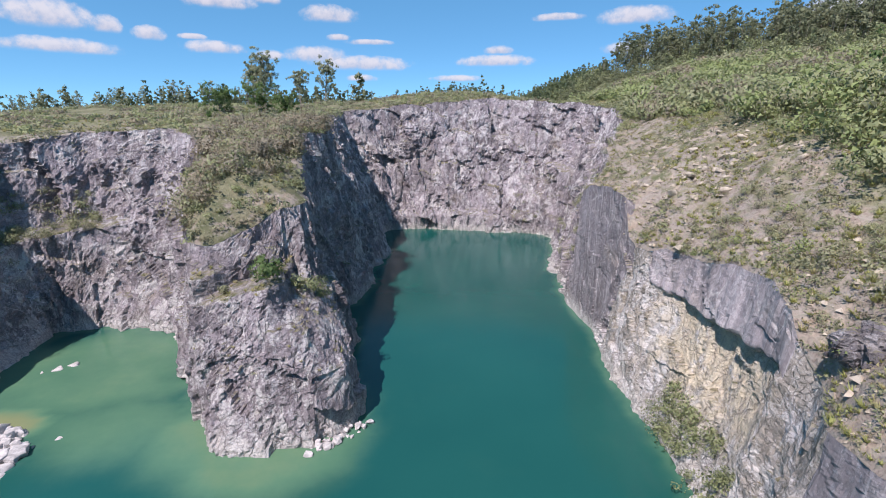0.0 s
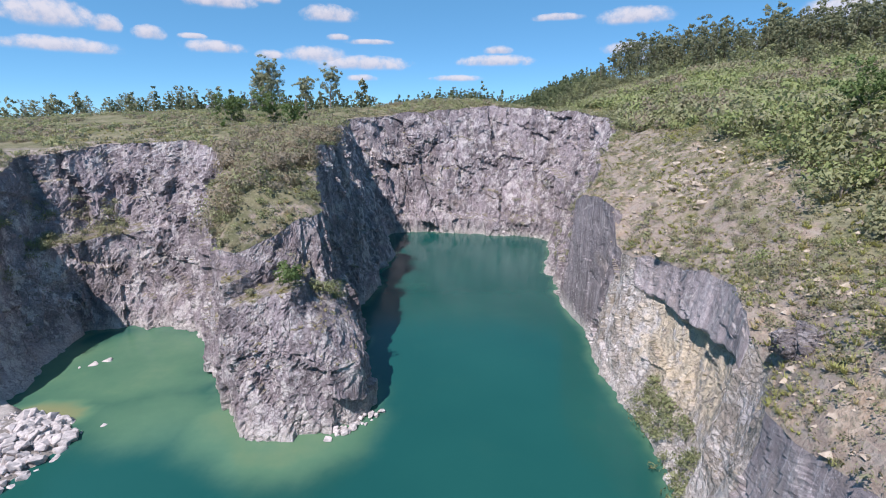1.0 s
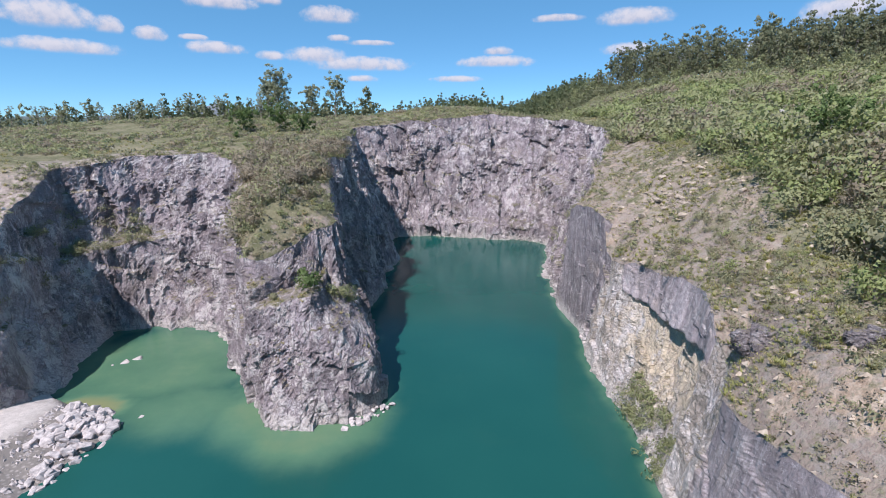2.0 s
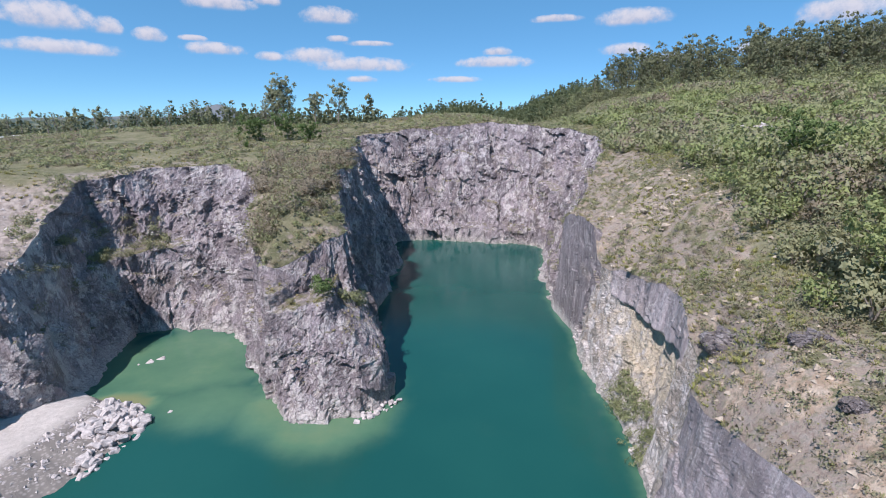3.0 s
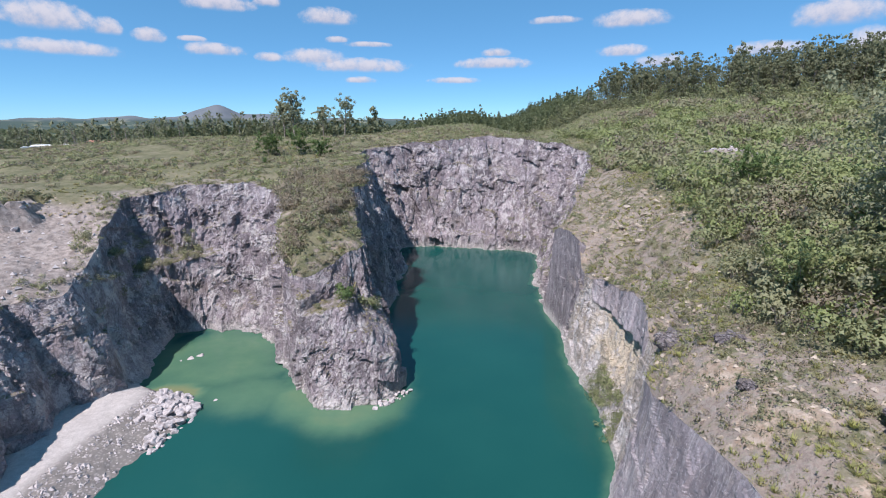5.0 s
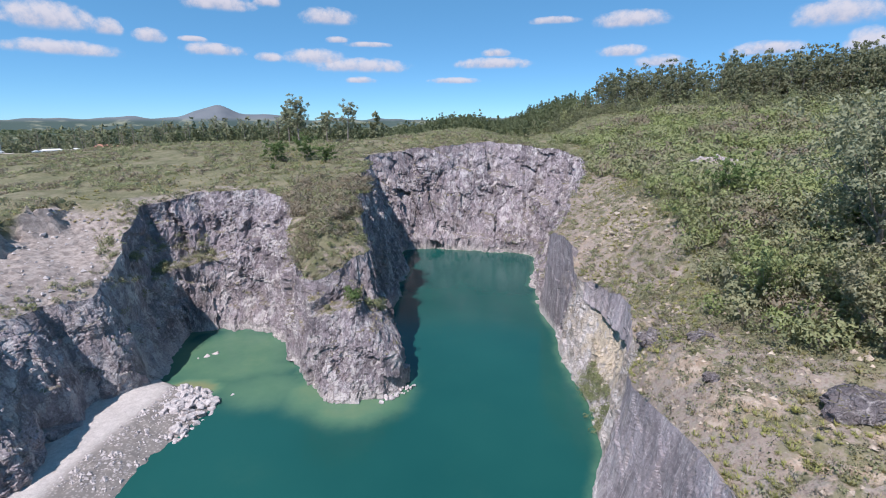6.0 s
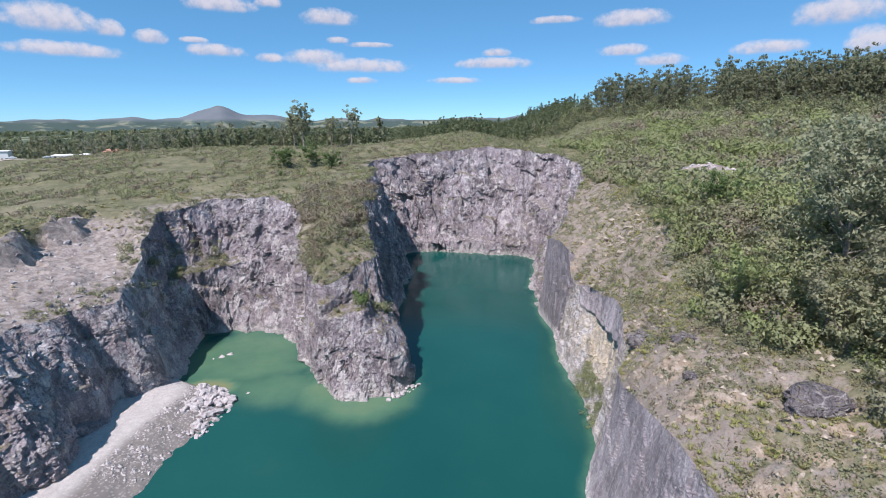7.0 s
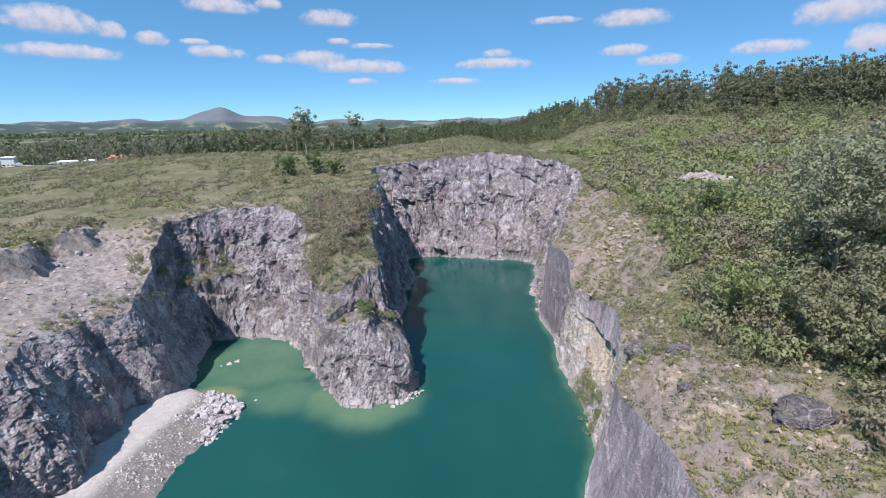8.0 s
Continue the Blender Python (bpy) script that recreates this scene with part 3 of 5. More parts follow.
wall[:, :, 0] += inward[:, 0:1] * push
wall[:, :, 1] += inward[:, 1:2] * push
wall[:, :, 2] += (fb.reshape(n, ROWS) * 0.25 + fc.reshape(n, ROWS) * 0.12) * (0.4 + 0.6 * np.minimum(1, (1 - vv) * 8)) * cols[:, 5:6] * (0.4 + 0.6 * steep)
rim = wall[:, -1, :].copy()
# the uppermost row turns back under the turf
tail = rim.copy()
tail[:, 0:2] -= inward * 2.0
tail[:, 2] -= 1.3
skin = np.concatenate([wall, tail[:, None, :]], 1)
rows = ROWS + 1
for k, nm in enumerate(NAMES):
    idx = np.nonzero(section == k)[0]
    idx = np.append(idx, (idx[-1] + 1) % n)
    m = len(idx)
    a = (np.arange(m - 1)[:, None] * rows + np.arange(rows - 1)[None, :]).ravel()
    mat = {0: ROCK_SUNLIT, 6: ROCK_SPLIT, 7: ROCK_WARM, 8: ROCK_SLAB}.get(k, ROCK)
    toned = np.concatenate([tone, tone[:, -1:]], 1)[idx].ravel()
    me = raw_mesh("cliff_" + nm, skin[idx].reshape(-1, 3), np.stack([a, a + rows, a + rows + 1, a + 1], 1), [mat], True, (("tone", toned),))
    if k == 7:
        me.materials.append(ROCK_SLAB)
        me.polygons.foreach_set("material_index", np.concatenate([on_slab, on_slab[:, -1:]], 1)[idx][:-1, :-1].ravel().astype(np.int32))
    tagged(new("cliff_" + nm, me), LABELS[k], "rock face", kind="structure")


# ---- the ground: one sheet to the horizon, with the quarry cut out ----
def inside(px, py, poly):
    c = np.zeros(len(px), bool)
    for (x0, y0), (x1, y1) in zip(poly, np.roll(poly, -1, 0)):
        if y0 != y1:
            c ^= ((y0 > py) != (y1 > py)) & (px < (x1 - x0) * (py - y0) / (y1 - y0) + x0)
    return c


def lines(lo, hi, step, grow, far):
    mid = list(np.arange(lo, hi + 0.01, step))
    d, a, b = step, lo, hi
    left, right = [], []
    while a > -far:
        d *= grow
        a -= d
        left.append(a)
    d = step
    while b < far:
        d *= grow
        b += d
        right.append(b)
    return np.array(left[::-1] + mid + right)


def right_d(x, y):
    """How far a place lies from the right-hand rim, up the hillside."""
    return x - np.interp(y, [0, 20, 45, 90, 140, 170], [24, 25, 31, 29.5, 47, 54])


def canopy_from(y):
    """How far up the hillside the closed scrub begins."""
    return np.interp(y, [-30, 5, 20, 40, 60, 80, 100, 125, 150], [22, 20, 13, 10, 19, 22, 25, 14, 8])


def level(x, y):
    """Height of the open ground away from the rim."""
    amp = 7.2 + 4.3 * np.exp(-(((x - 15) / 60) ** 2))
    left = 37.8 + amp * np.clip((y - 105) / 100, 0, 1.15) + 0.02 * np.clip(y - 205, 0, 150) * smooth(x, -60, 30)
    left = left - 0.05 * np.clip(-130 - x, 0, 250)
    left = left - np.clip(0.07 * (y - 245), 0, 16) * (1 - smooth(x, -70, 40))
    db = -75 - x
    bench = 22.5 + 0.3 * np.clip(db, 0, 26) + 0.06 * np.clip(y - 40, 0, 40)
    bench = bench + (37 - bench) * smooth(db + 2.5 * np.sin(y * 0.35), 26, 30.5)
    wb = (1 - smooth(y, 76, 90)) * (x < -60)
    left = left * (1 - wb) + bench * wb
    lo = np.interp(y, [0, 45, 90, 120, 157, 200], [22.5, 23.5, 27, 35, 42, 46])
    d = right_d(x, y)
    right = lo + (45 + 0.05 * np.clip(y - 110, 0, 60) - lo) * smooth(d, -5, 36) + (0.12 * np.clip(y - 110, 0, 90) + 0.06 * np.clip(y - 200, 0, 150)) * smooth(d, 0, 60) + 0.11 * np.clip(x - 95, 0, 220)
    terrace = np.interp(d, [-6, 0, 5.5, 15, 24, 44, 200], [20, 22.5, 28, 30.6, 34, 44, 50])
    right = right + (terrace - right) * (1 - smooth(y, 30, 48))
    fall = smooth(np.hypot(x, y), 420, 1000)
    right = right * (1 - fall) + 40 * fall
    turn = np.clip((y - 100) / 70, 0, 1)
    w = smooth(x, 10 * turn, 22 + 33 * turn)
    h = left * (1 - w) + right * w
    dist = np.hypot(x, y - 60)
    heap = 3.4 * np.exp(-(((x - 80) / 9.5) ** 2 + ((y - 106) / 4.5) ** 2))
    return h + heap - 6 * smooth(dist, 450, 1200) * (1 - smooth(x, 30, 160)) - 12 * smooth(dist, 1000, 2600)


rim2 = rim[::3]


def ground_height(x, y):
    """Open ground, drawn to the rim's height near the quarry; also the distance to the rim."""
    x, y = np.asarray(x, float), np.asarray(y, float)
    h = level(x, y)
    dmin = np.full(len(x), 1e9)
    corr = np.zeros(len(x))
    rl = rim2[:, 2] - level(rim2[:, 0], rim2[:, 1])
    near = np.nonzero((np.abs(x) < 200) & (y > -150) & (y < 280))[0]
    for c in np.array_split(near, max(1, len(near) // 4000)):
        if len(c) == 0:
            continue
        d = np.hypot(x[c, None] - rim2[None, :, 0], y[c, None] - rim2[None, :, 1])
        w = 1 / (d + 0.3) ** 3
        dmin[c] = d.min(1)
        corr[c] = (w * rl[None, :]).sum(1) / w.sum(1)
    h = h + corr * np.exp(-np.minimum(dmin, 500) / np.where(x > 10, 3.5, 9.0))
    p = np.stack([x, y, np.zeros(len(x))], 1)
    amp = smooth(dmin, 0.5, 6)
    h = h + amp * ((fbm(p, 9, 4, 71) - 0.5) * 2.2 + (fbm(p, 40, 2, 77) - 0.5) * 2.0)
    broken = smooth(right_d(x, y), 34, 12) * (x > 12) * (y < 150) + 0.35 * (x < -72) * (y < 90) * smooth(-75 - x, 36, 28)
    db = -75 - x + 2.5 * np.sin(y * 0.35)
    rocky = (x < -72) * (y < 90) * (0.2 * smooth(db, 36, 28) + 1.1 * smooth(db, 24.5, 27) * smooth(db, 34, 31))
    h = h + amp * (broken * facets(p, (4, 4, 4), 41, 0.9)[0] * 0.55 + rocky * facets(p, (3.2, 3.2, 3.2), 43, 1.0)[0])
    return h, dmin


gx, gy = lines(-140, 150, 1.0, 1.13, 4800), lines(-50, 250, 1.0, 1.13, 4800)
X, Y = np.meshgrid(gx, gy, indexing="ij")
px, py = X.ravel(), Y.ravel()
hz, dmin = ground_height(px, py)
box = (px > -120) & (px < 90) & (py > -110) & (py < 230)
ins = np.zeros(len(px), bool)
ins[box] = inside(px[box], py[box], rim[::2, 0:2])
nx, ny = len(gx), len(gy)
a = (np.arange(nx - 1)[:, None] * ny + np.arange(ny - 1)[None, :]).ravel()
quads = np.stack([a, a + ny, a + ny + 1, a + 1], 1)
quads = quads[~ins[quads].all(1)]
used = np.unique(quads)
for i in used[ins[used]]:
    j = np.argmin((rim[:, 0] - px[i]) ** 2 + (rim[:, 1] - py[i]) ** 2)
    px[i], py[i], hz[i] = rim[j]
remap = np.full(len(px), -1)
remap[used] = np.arange(len(used))
gp = np.stack([px, py, hz], 1)[used]
dm = np.where(ins, 0, dmin)[used]
rd = right_d(gp[:, 0], gp[:, 1])
slope_zone = smooth(rd, 30, 12) * (gp[:, 0] > 10) * (gp[:, 1] < 165)
bench_zone = (gp[:, 0] < -70) * (1 - smooth(gp[:, 1], 78, 92)) * smooth(-75 - gp[:, 0], 34, 27)
bare = np.clip(0.6 * slope_zone + 0.4 * smooth(dm, 7, 1) + 0.6 * bench_zone, 0, 1)
heap = 1.1 * np.exp(-(((gp[:, 0] - 80) / 11.5) ** 2 + ((gp[:, 1] - 105) / 6) ** 2))
scree = 0.75 * np.exp(-(((gp[:, 0] - 43) / 7) ** 2 + ((gp[:, 1] - 74) / 5) ** 2))
lip = 0.62 * smooth(dm + 5 * (fbm(gp * np.array([1, 1, 0]), 7, 3, 78) - 0.5), 15, 3) * smooth(gp[:, 0], -45, -60) * (gp[:, 1] < 122)
stone = np.clip(np.maximum(0.95 * bench_zone, lip) + heap + scree, 0, 1)
far = smooth(np.hypot(gp[:, 0], gp[:, 1]), 350, 600)
flat_land = (rd < 0) * smooth(dm, 3, 10) * (1 - bench_zone)
# where ground takes undergrowth and the painted shade of the scrub
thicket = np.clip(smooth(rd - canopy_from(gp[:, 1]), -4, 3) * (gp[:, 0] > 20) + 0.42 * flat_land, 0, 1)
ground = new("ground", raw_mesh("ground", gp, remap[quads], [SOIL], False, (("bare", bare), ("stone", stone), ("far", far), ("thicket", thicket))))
ground.data.polygons.foreach_set("use_smooth", ~((stone > 0.4)[remap[quads]].any(1)))
tagged(ground, "scrubby grass and bare earth round a quarry", "ground", kind="structure")


# ---- water ----
def shoal_at(x, y):
    """How shallow and cloudy the water is, 0 to 1."""
    p = np.stack([x, y, 0 * x], 1)
    wob = (fbm(p, 9, 3, 61) - 0.5) * 0.7
    bay = smooth(np.hypot((x + 57) / 22, (y - 71) / 19) + wob * 0.7, 1.2, 0.45) * 0.66
    apron = smooth(np.hypot((x + 24) / 16, (y - 54) / 14) + wob * 0.55, 1.15, 0.58) * 0.7
    tongue = smooth(np.hypot((x + 45) / 18, (y - 55) / 10) + wob * 0.8, 1.2, 0.2) * 0.6
    spit = smooth(np.hypot((x + 60) / 11, (y - 55) / 6) + wob, 1.05, 0.2) * 1.1
    return np.maximum(np.maximum(bay, apron), np.maximum(tongue, spit))


wx, wy = np.arange(-110, 61, 1.5), np.arange(-95, 215, 1.5)
WX, WY = np.meshgrid(wx, wy, indexing="ij")
wp = np.stack([WX.ravel(), WY.ravel(), np.zeros(WX.size)], 1)
edge = wall[np.arange(n), np.argmin(np.abs(wall[:, :, 2]), axis=1), 0:2][::2]
dw = np.concatenate([np.hypot(c[:, 0:1] - edge[None, :, 0], c[:, 1:2] - edge[None, :, 1]).min(1) for c in np.array_split(wp, 60)])
shoal = np.clip(np.maximum(shoal_at(wp[:, 0], wp[:, 1]), 0.5 * np.exp(-(dw / 1.5) ** 2)), 0, 1.3)
a = (np.arange(len(wx) - 1)[:, None] * len(wy) + np.arange(len(wy) - 1)[None, :]).ravel()
water = new("water", raw_mesh("water", wp, np.stack([a, a + len(wy), a + len(wy) + 1, a + 1], 1), [WATER], False, (("shoal", shoal),)))
tagged(water, "still teal quarry lake, cloudy green in the shallows", "water", kind="structure")


# ---- gravel ramp along the left wall ----
RAMP_WATER = [(-55, -60), (-57, 5), (-56.7, 22), (-56.5, 29), (-53.8, 42), (-52.5, 49), (-56, 53.5), (-66, 56)]
RAMP_WALL = [(-79, -60), (-79, 5), (-78, 22), (-78, 30), (-77.5, 42), (-76, 48), (-73, 54), (-72, 60)]


def ramp_at(u, q):
    """A place on the ramp: u along it, q across it from the water (0) to the wall (1)."""
    u, q = np.atleast_1d(u), np.atleast_1d(q)
    ra, rb = [np.stack([np.interp(u, np.linspace(0, 1, len(c)), np.array(c)[:, k]) for k in (0, 1)], 1) for c in (RAMP_WATER, RAMP_WALL)]
    p = ra + (rb - ra) * q[:, None]
    z = np.interp(q, [-0.15, 0, 0.3, 0.42, 1], [-1.8, 0.0, 1.5, 1.9, 2.2]) * (1 - smooth(u, 0.78, 1.0) * 0.8)
    p3 = np.concatenate([p, z[:, None]], 1)
    flat = p3 * np.array([1, 1, 0])
    p3[:, 2] += (fbm(flat, 3, 4, 8) - 0.5) * (0.35 + 0.7 * smooth(q, 0.5, 0.3))
    return p3


U, Q = np.meshgrid(np.linspace(0, 1, 320), np.linspace(-0.15, 1, 60), indexing="ij")
r3 = ramp_at(U.ravel(), Q.ravel())
a = (np.arange(319)[:, None] * 60 + np.arange(59)[None, :]).ravel()
ramp = new("gravel_ramp", raw_mesh("gravel_ramp", r3, np.stack([a, a + 60, a + 61, a + 1], 1), [GRAVEL], False, (("side", 1 - np.clip(Q.ravel(), 0, 1)),)))
tagged(ramp, "pale gravel ramp sloping down to the water", "gravel ramp", kind="structure")


# ---- far hills ----
def hill_rise(az):
    """Skyline above the eye's level, in degrees, by the compass angle."""
    h = 0.05 + 0.05 * np.sin(az * 0.9) + 0.04 * np.sin(az * 2.3 + 1)
    for c, up, wl, wr in ((-24.8, 1.5, 3.0, 2.6), (-20.2, 0.5, 1.5, 2.5), (-33, 0.3, 2.5, 2.0), (-39, 0.12, 3, 3), (-12, 0.22, 1.6, 1.5), (-7.5, 0.2, 1.5, 1.2), (14, 0.95, 5.0, 6), (3, 0.25, 2, 3)):
        w = np.where(az < c, wl, wr)
        h = h + up * np.exp(-np.abs((az - c) / w) ** 1.6)
    return h


AZ, RR = np.meshgrid(np.linspace(-75, 75, 500), np.linspace(3300, 4700, 26), indexing="ij")
k = (RR.ravel() - 3300) / 1400
az = AZ.ravel()
bell = np.sin(np.clip(k, 0, 1) * math.pi) ** 1.3
hx, hy = RR.ravel() * np.sin(np.radians(az)), RR.ravel() * np.cos(np.radians(az))
hz = -48 + (104 + RR.ravel() * np.tan(np.radians(hill_rise(az)))) * bell + (fbm(np.stack([hx, hy, 0 * hx], 1), 180, 4, 9) - 0.5) * 14 * bell
a = (np.arange(499)[:, None] * 26 + np.arange(25)[None, :]).ravel()
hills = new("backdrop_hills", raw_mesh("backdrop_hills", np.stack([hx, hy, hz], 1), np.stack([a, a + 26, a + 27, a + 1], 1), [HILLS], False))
tagged(hills, "distant hills with one rounded mountain, painted blue-grey for haze", "hills", kind="structure")

# ---- clouds, four kilometres off: bearing, height, width and depth in degrees ----
CLOUDS_WEST = [(-37.6, 8.8, 6.9, 2.4), (-33.3, 8.4, 2.6, 1.5), (-37.0, 6.3, 9.2, 1.3), (-29.9, 7.9, 3.0, 1.3), (-24.3, 7.0, 6.0, 1.2), (-26.2, 7.9, 2.6, 0.6), (-23.3, 11.3, 7.1, 1.5),
               (-18.7, 11.8, 2.8, 1.1), (-12.5, 10.7, 6.1, 1.7), (-19.0, 6.5, 2.9, 1.0), (-14.1, 6.7, 6.3, 1.6), (-9.2, 5.9, 11.0, 1.5), (-11.6, 8.5, 2.6, 0.7), (-8.2, 8.1, 5.3, 0.6)]
CLOUDS_EAST = [(-9.3, 4.4, 3.7, 0.7), (12.5, 10.4, 5.3, 0.8), (20.3, 10.1, 7.1, 1.7), (6.1, 7.3, 3.3, 0.9), (5.8, 6.2, 8.6, 1.2), (19.8, 7.1, 5.0, 1.2), (1.4, 4.4, 6.0, 0.7),
               (23.5, 6.0, 5.2, 1.2), (37.8, 9.1, 6.7, 2.3), (33.0, 6.6, 6.1, 1.3), (40.1, 6.5, 3.2, 2.3)]
for ca_, ce_, cw, ch in CLOUDS_WEST + CLOUDS_EAST:
    r = 4300.0
    gu, gv = np.meshgrid(np.linspace(-1, 1, 25), np.linspace(-1, 1, 13), indexing="ij")
    dome = 60 * (1 - np.minimum(1, gu ** 2 + gv ** 2))
    sx, sz = math.tan(radians(cw / 2)) * r * 1.25, math.tan(radians(ch / 2)) * r * 1.45
    cp = np.stack([gu.ravel() * sx, -dome.ravel(), gv.ravel() * sz], 1)
    a = (np.arange(24)[:, None] * 13 + np.arange(12)[None, :]).ravel()
    cl = new("backdrop_cloud", raw_mesh("backdrop_cloud", cp, np.stack([a, a + 13, a + 14, a + 1], 1), [CLOUD], False,
                                        (("cu", gu.ravel()), ("cv", gv.ravel()))))
    e = (r * math.sin(radians(ca_)) * math.cos(radians(ce_)) - 2, r * math.cos(radians(ca_)) * math.cos(radians(ce_)) - 24, 52 + r * math.sin(radians(ce_)))
    cl.matrix_world = pose(*e, 0, 0, -ca_)
    tagged(cl, "small flat-based white fair-weather cloud", "cloud", kind="structure")


# ---- plants ----
def tuft(seed, n, rx, rz, leaf, lumps=5, lift=0.25):
    """Leaf triangles gathered in a few lumps: an uneven bush, base at z 0. Returns (n*3, 3)."""
    r = np.random.RandomState(seed)
    cen = np.stack([r.normal(0, 0.5, lumps) * rx, r.normal(0, 0.5, lumps) * rx, rz * (lift + (1 - lift) * r.rand(lumps) * 0.75)], 1)
    rad = rx * (0.4 + 0.35 * r.rand(lumps))
    k = r.randint(0, lumps, n)
    d = r.normal(0, 1, (n, 3))
    d /= np.linalg.norm(d, axis=1)[:, None]
    p = cen[k] + d * (rad[k] * (0.6 + 0.5 * r.rand(n)))[:, None] * np.array([1, 1, rz / rx * 0.75])
    p[:, 2] = np.abs(p[:, 2])
    e1 = np.cross(d, r.normal(0, 1, (n, 3))) + r.normal(0, 0.35, (n, 3))
    e2 = np.cross(d, e1) + r.normal(0, 0.45, (n, 3))
    s = leaf * (0.6 + 0.8 * r.rand(n))[:, None]
    e1 = e1 / np.linalg.norm(e1, axis=1)[:, None] * s
    e2 = e2 / np.linalg.norm(e2, axis=1)[:, None] * s
    # leaves face outwards from their lump and from the whole bush
    out = d * 0.8 + (p - np.array([0, 0, rz * 0.25])) / np.array([rx, rx, rz]) * 0.7 + np.array([0, 0, 0.3]) + r.normal(0, 0.14, (n, 3))
    out /= np.linalg.norm(out, axis=1)[:, None] + 1e-9
    e1 = np.where(((np.cross(e1, e2) * out).sum(1) < 0)[:, None], -e1, e1)
    v = np.stack([p - e1 * 0.5 - e2 * 0.3, p + e1 * 0.5 - e2 * 0.3, p + e2 * 0.7], 1).reshape(-1, 3)
    return np.concatenate([v, np.repeat(out, 3, 0)], 1)


def blades(seed, n, r0, h):
    """A tussock of arching grass blades."""
    r = np.random.RandomState(seed)
    a = r.rand(n) * 6.283
    lean = r0 * (0.3 + 0.9 * r.rand(n))
    base = np.stack([np.cos(a), np.sin(a), 0 * a], 1) * (r0 * 0.35 * r.rand(n))[:, None]
    tip = base + np.stack([np.cos(a) * lean, np.sin(a) * lean, h * (0.5 + 0.6 * r.rand(n))], 1)
    side = np.stack([-np.sin(a), np.cos(a), 0 * a], 1) * 0.045
    up = np.stack([-np.cos(a) * 0.4, -np.sin(a) * 0.4, 0.9 + 0 * a], 1)
    side = np.where(((np.cross(side, tip - base) * up).sum(1) < 0)[:, None], -side, side)
    v = np.stack([base - side, base + side, tip], 1).reshape(-1, 3)
    return np.concatenate([v, np.repeat(up, 3, 0)], 1)


def spread(variants, places, seed):
    """All the plants at places (x, y, z, size) as one cloud of triangles."""
    r = np.random.RandomState(seed)
    out = []
    for x, y, z, s in places:
        p = variants[r.randint(len(variants))]
        a = r.rand() * 6.283
        c, sn = math.cos(a) * s, math.sin(a) * s
        cols_ = [p[:, 0] * c - p[:, 1] * sn + x, p[:, 0] * sn + p[:, 1] * c + y, p[:, 2] * s * (0.8 + 0.4 * r.rand()) + z]
        if p.shape[1] == 6:
            cols_ += [p[:, 3] * c / s - p[:, 4] * sn / s, p[:, 3] * sn / s + p[:, 4] * c / s, p[:, 5]]
        out.append(np.stack(cols_, 1))
    return np.concatenate(out)


def tri_mesh(name, tris, mat):
    """Loose triangles; where each row has six numbers, the last three are the way the leaf faces."""
    me = raw_mesh(name, tris[:, :3], np.arange(len(tris)).reshape(-1, 3), [mat], tris.shape[1] == 3)
    if tris.shape[1] == 6:
        me.normals_split_custom_set_from_vertices(tris[:, 3:6].astype(np.float32))
    return me


def stuff(name, tris, mat, label, category):
    return tagged(new(name, tri_mesh(name, tris, mat)), label, category, kind="stuff")


def scatter(seed, n, x0, x1, y0, y1, keep, lo=0.7, hi=1.4, sink=0.1):
    """Random places on the ground where keep(x, y, rim distance, noise) is true."""
    r = np.random.RandomState(seed)
    x, y = x0 + r.rand(n) * (x1 - x0), y0 + r.rand(n) * (y1 - y0)
    ok = ~inside(x, y, rim[::4, 0:2])
    x, y = x[ok], y[ok]
    h, d = ground_height(x, y)
    nz = fbm(np.stack([x, y, 0 * x], 1), 14, 3, seed)
    k = keep(x, y, d, nz)
    return np.stack([x, y, h - sink, lo + (hi - lo) * r.rand(len(x)) ** 1.5], 1)[k]


def at(x, y, sink=0.1):
    return float(ground_height([x], [y])[0][0]) - sink


def tube(points, radii, sides=6):
    """A bent, tapered limb as verts and quads."""
    pts = [Vector(p) for p in points]
    vs, fs = [], []
    for i, (p, rr) in enumerate(zip(pts, radii)):
        d = (pts[min(i + 1, len(pts) - 1)] - pts[max(i - 1, 0)]).normalized()
        u = d.orthogonal().normalized()
        w = d.cross(u)
        for k in range(sides):
            a_ = 6.28318 * k / sides
            vs.append(p + u * math.cos(a_) * rr + w * math.sin(a_) * rr)
        if i:
            b_ = (i - 1) * sides
            for k in range(sides):
                fs.append((b_ + k, b_ + (k + 1) % sides, b_ + sides + (k + 1) % sides, b_ + sides + k))
    return [tuple(v_) for v_ in vs], fs


def part(name, me, parent, label=""):
    ob = new(name, me)
    ob.parent = parent
    if label:
        tagged(ob, label)
    return ob


def tube_part(name, points, radii, mat, parent, sides=6):
    vs, fs = tube(points, radii, sides)
    return part(name, raw_mesh(name, vs, fs, [mat], False), parent)


def shrub(seed, n, rx, rz, leaf, mat, label, stems=4, name="shrub", category="shrub"):
    """One bush: stems and foliage, standing at the origin."""
    r = random.Random(seed)
    root = new(name)
    part("foliage", tri_mesh("foliage", tuft(seed, n, rx, rz, leaf, 7), mat), root)
    for k in range(stems):
        a_ = r.random() * 6.28
        e = (math.cos(a_) * rx * 0.5, math.sin(a_) * rx * 0.5, rz * 0.7)
        tube_part("stem", [(0, 0, -0.2), (e[0] * 0.3, e[1] * 0.3, e[2] * 0.5), e], (0.07, 0.05, 0.02), BARK, root, 4)
    return tagged(root, label, category)


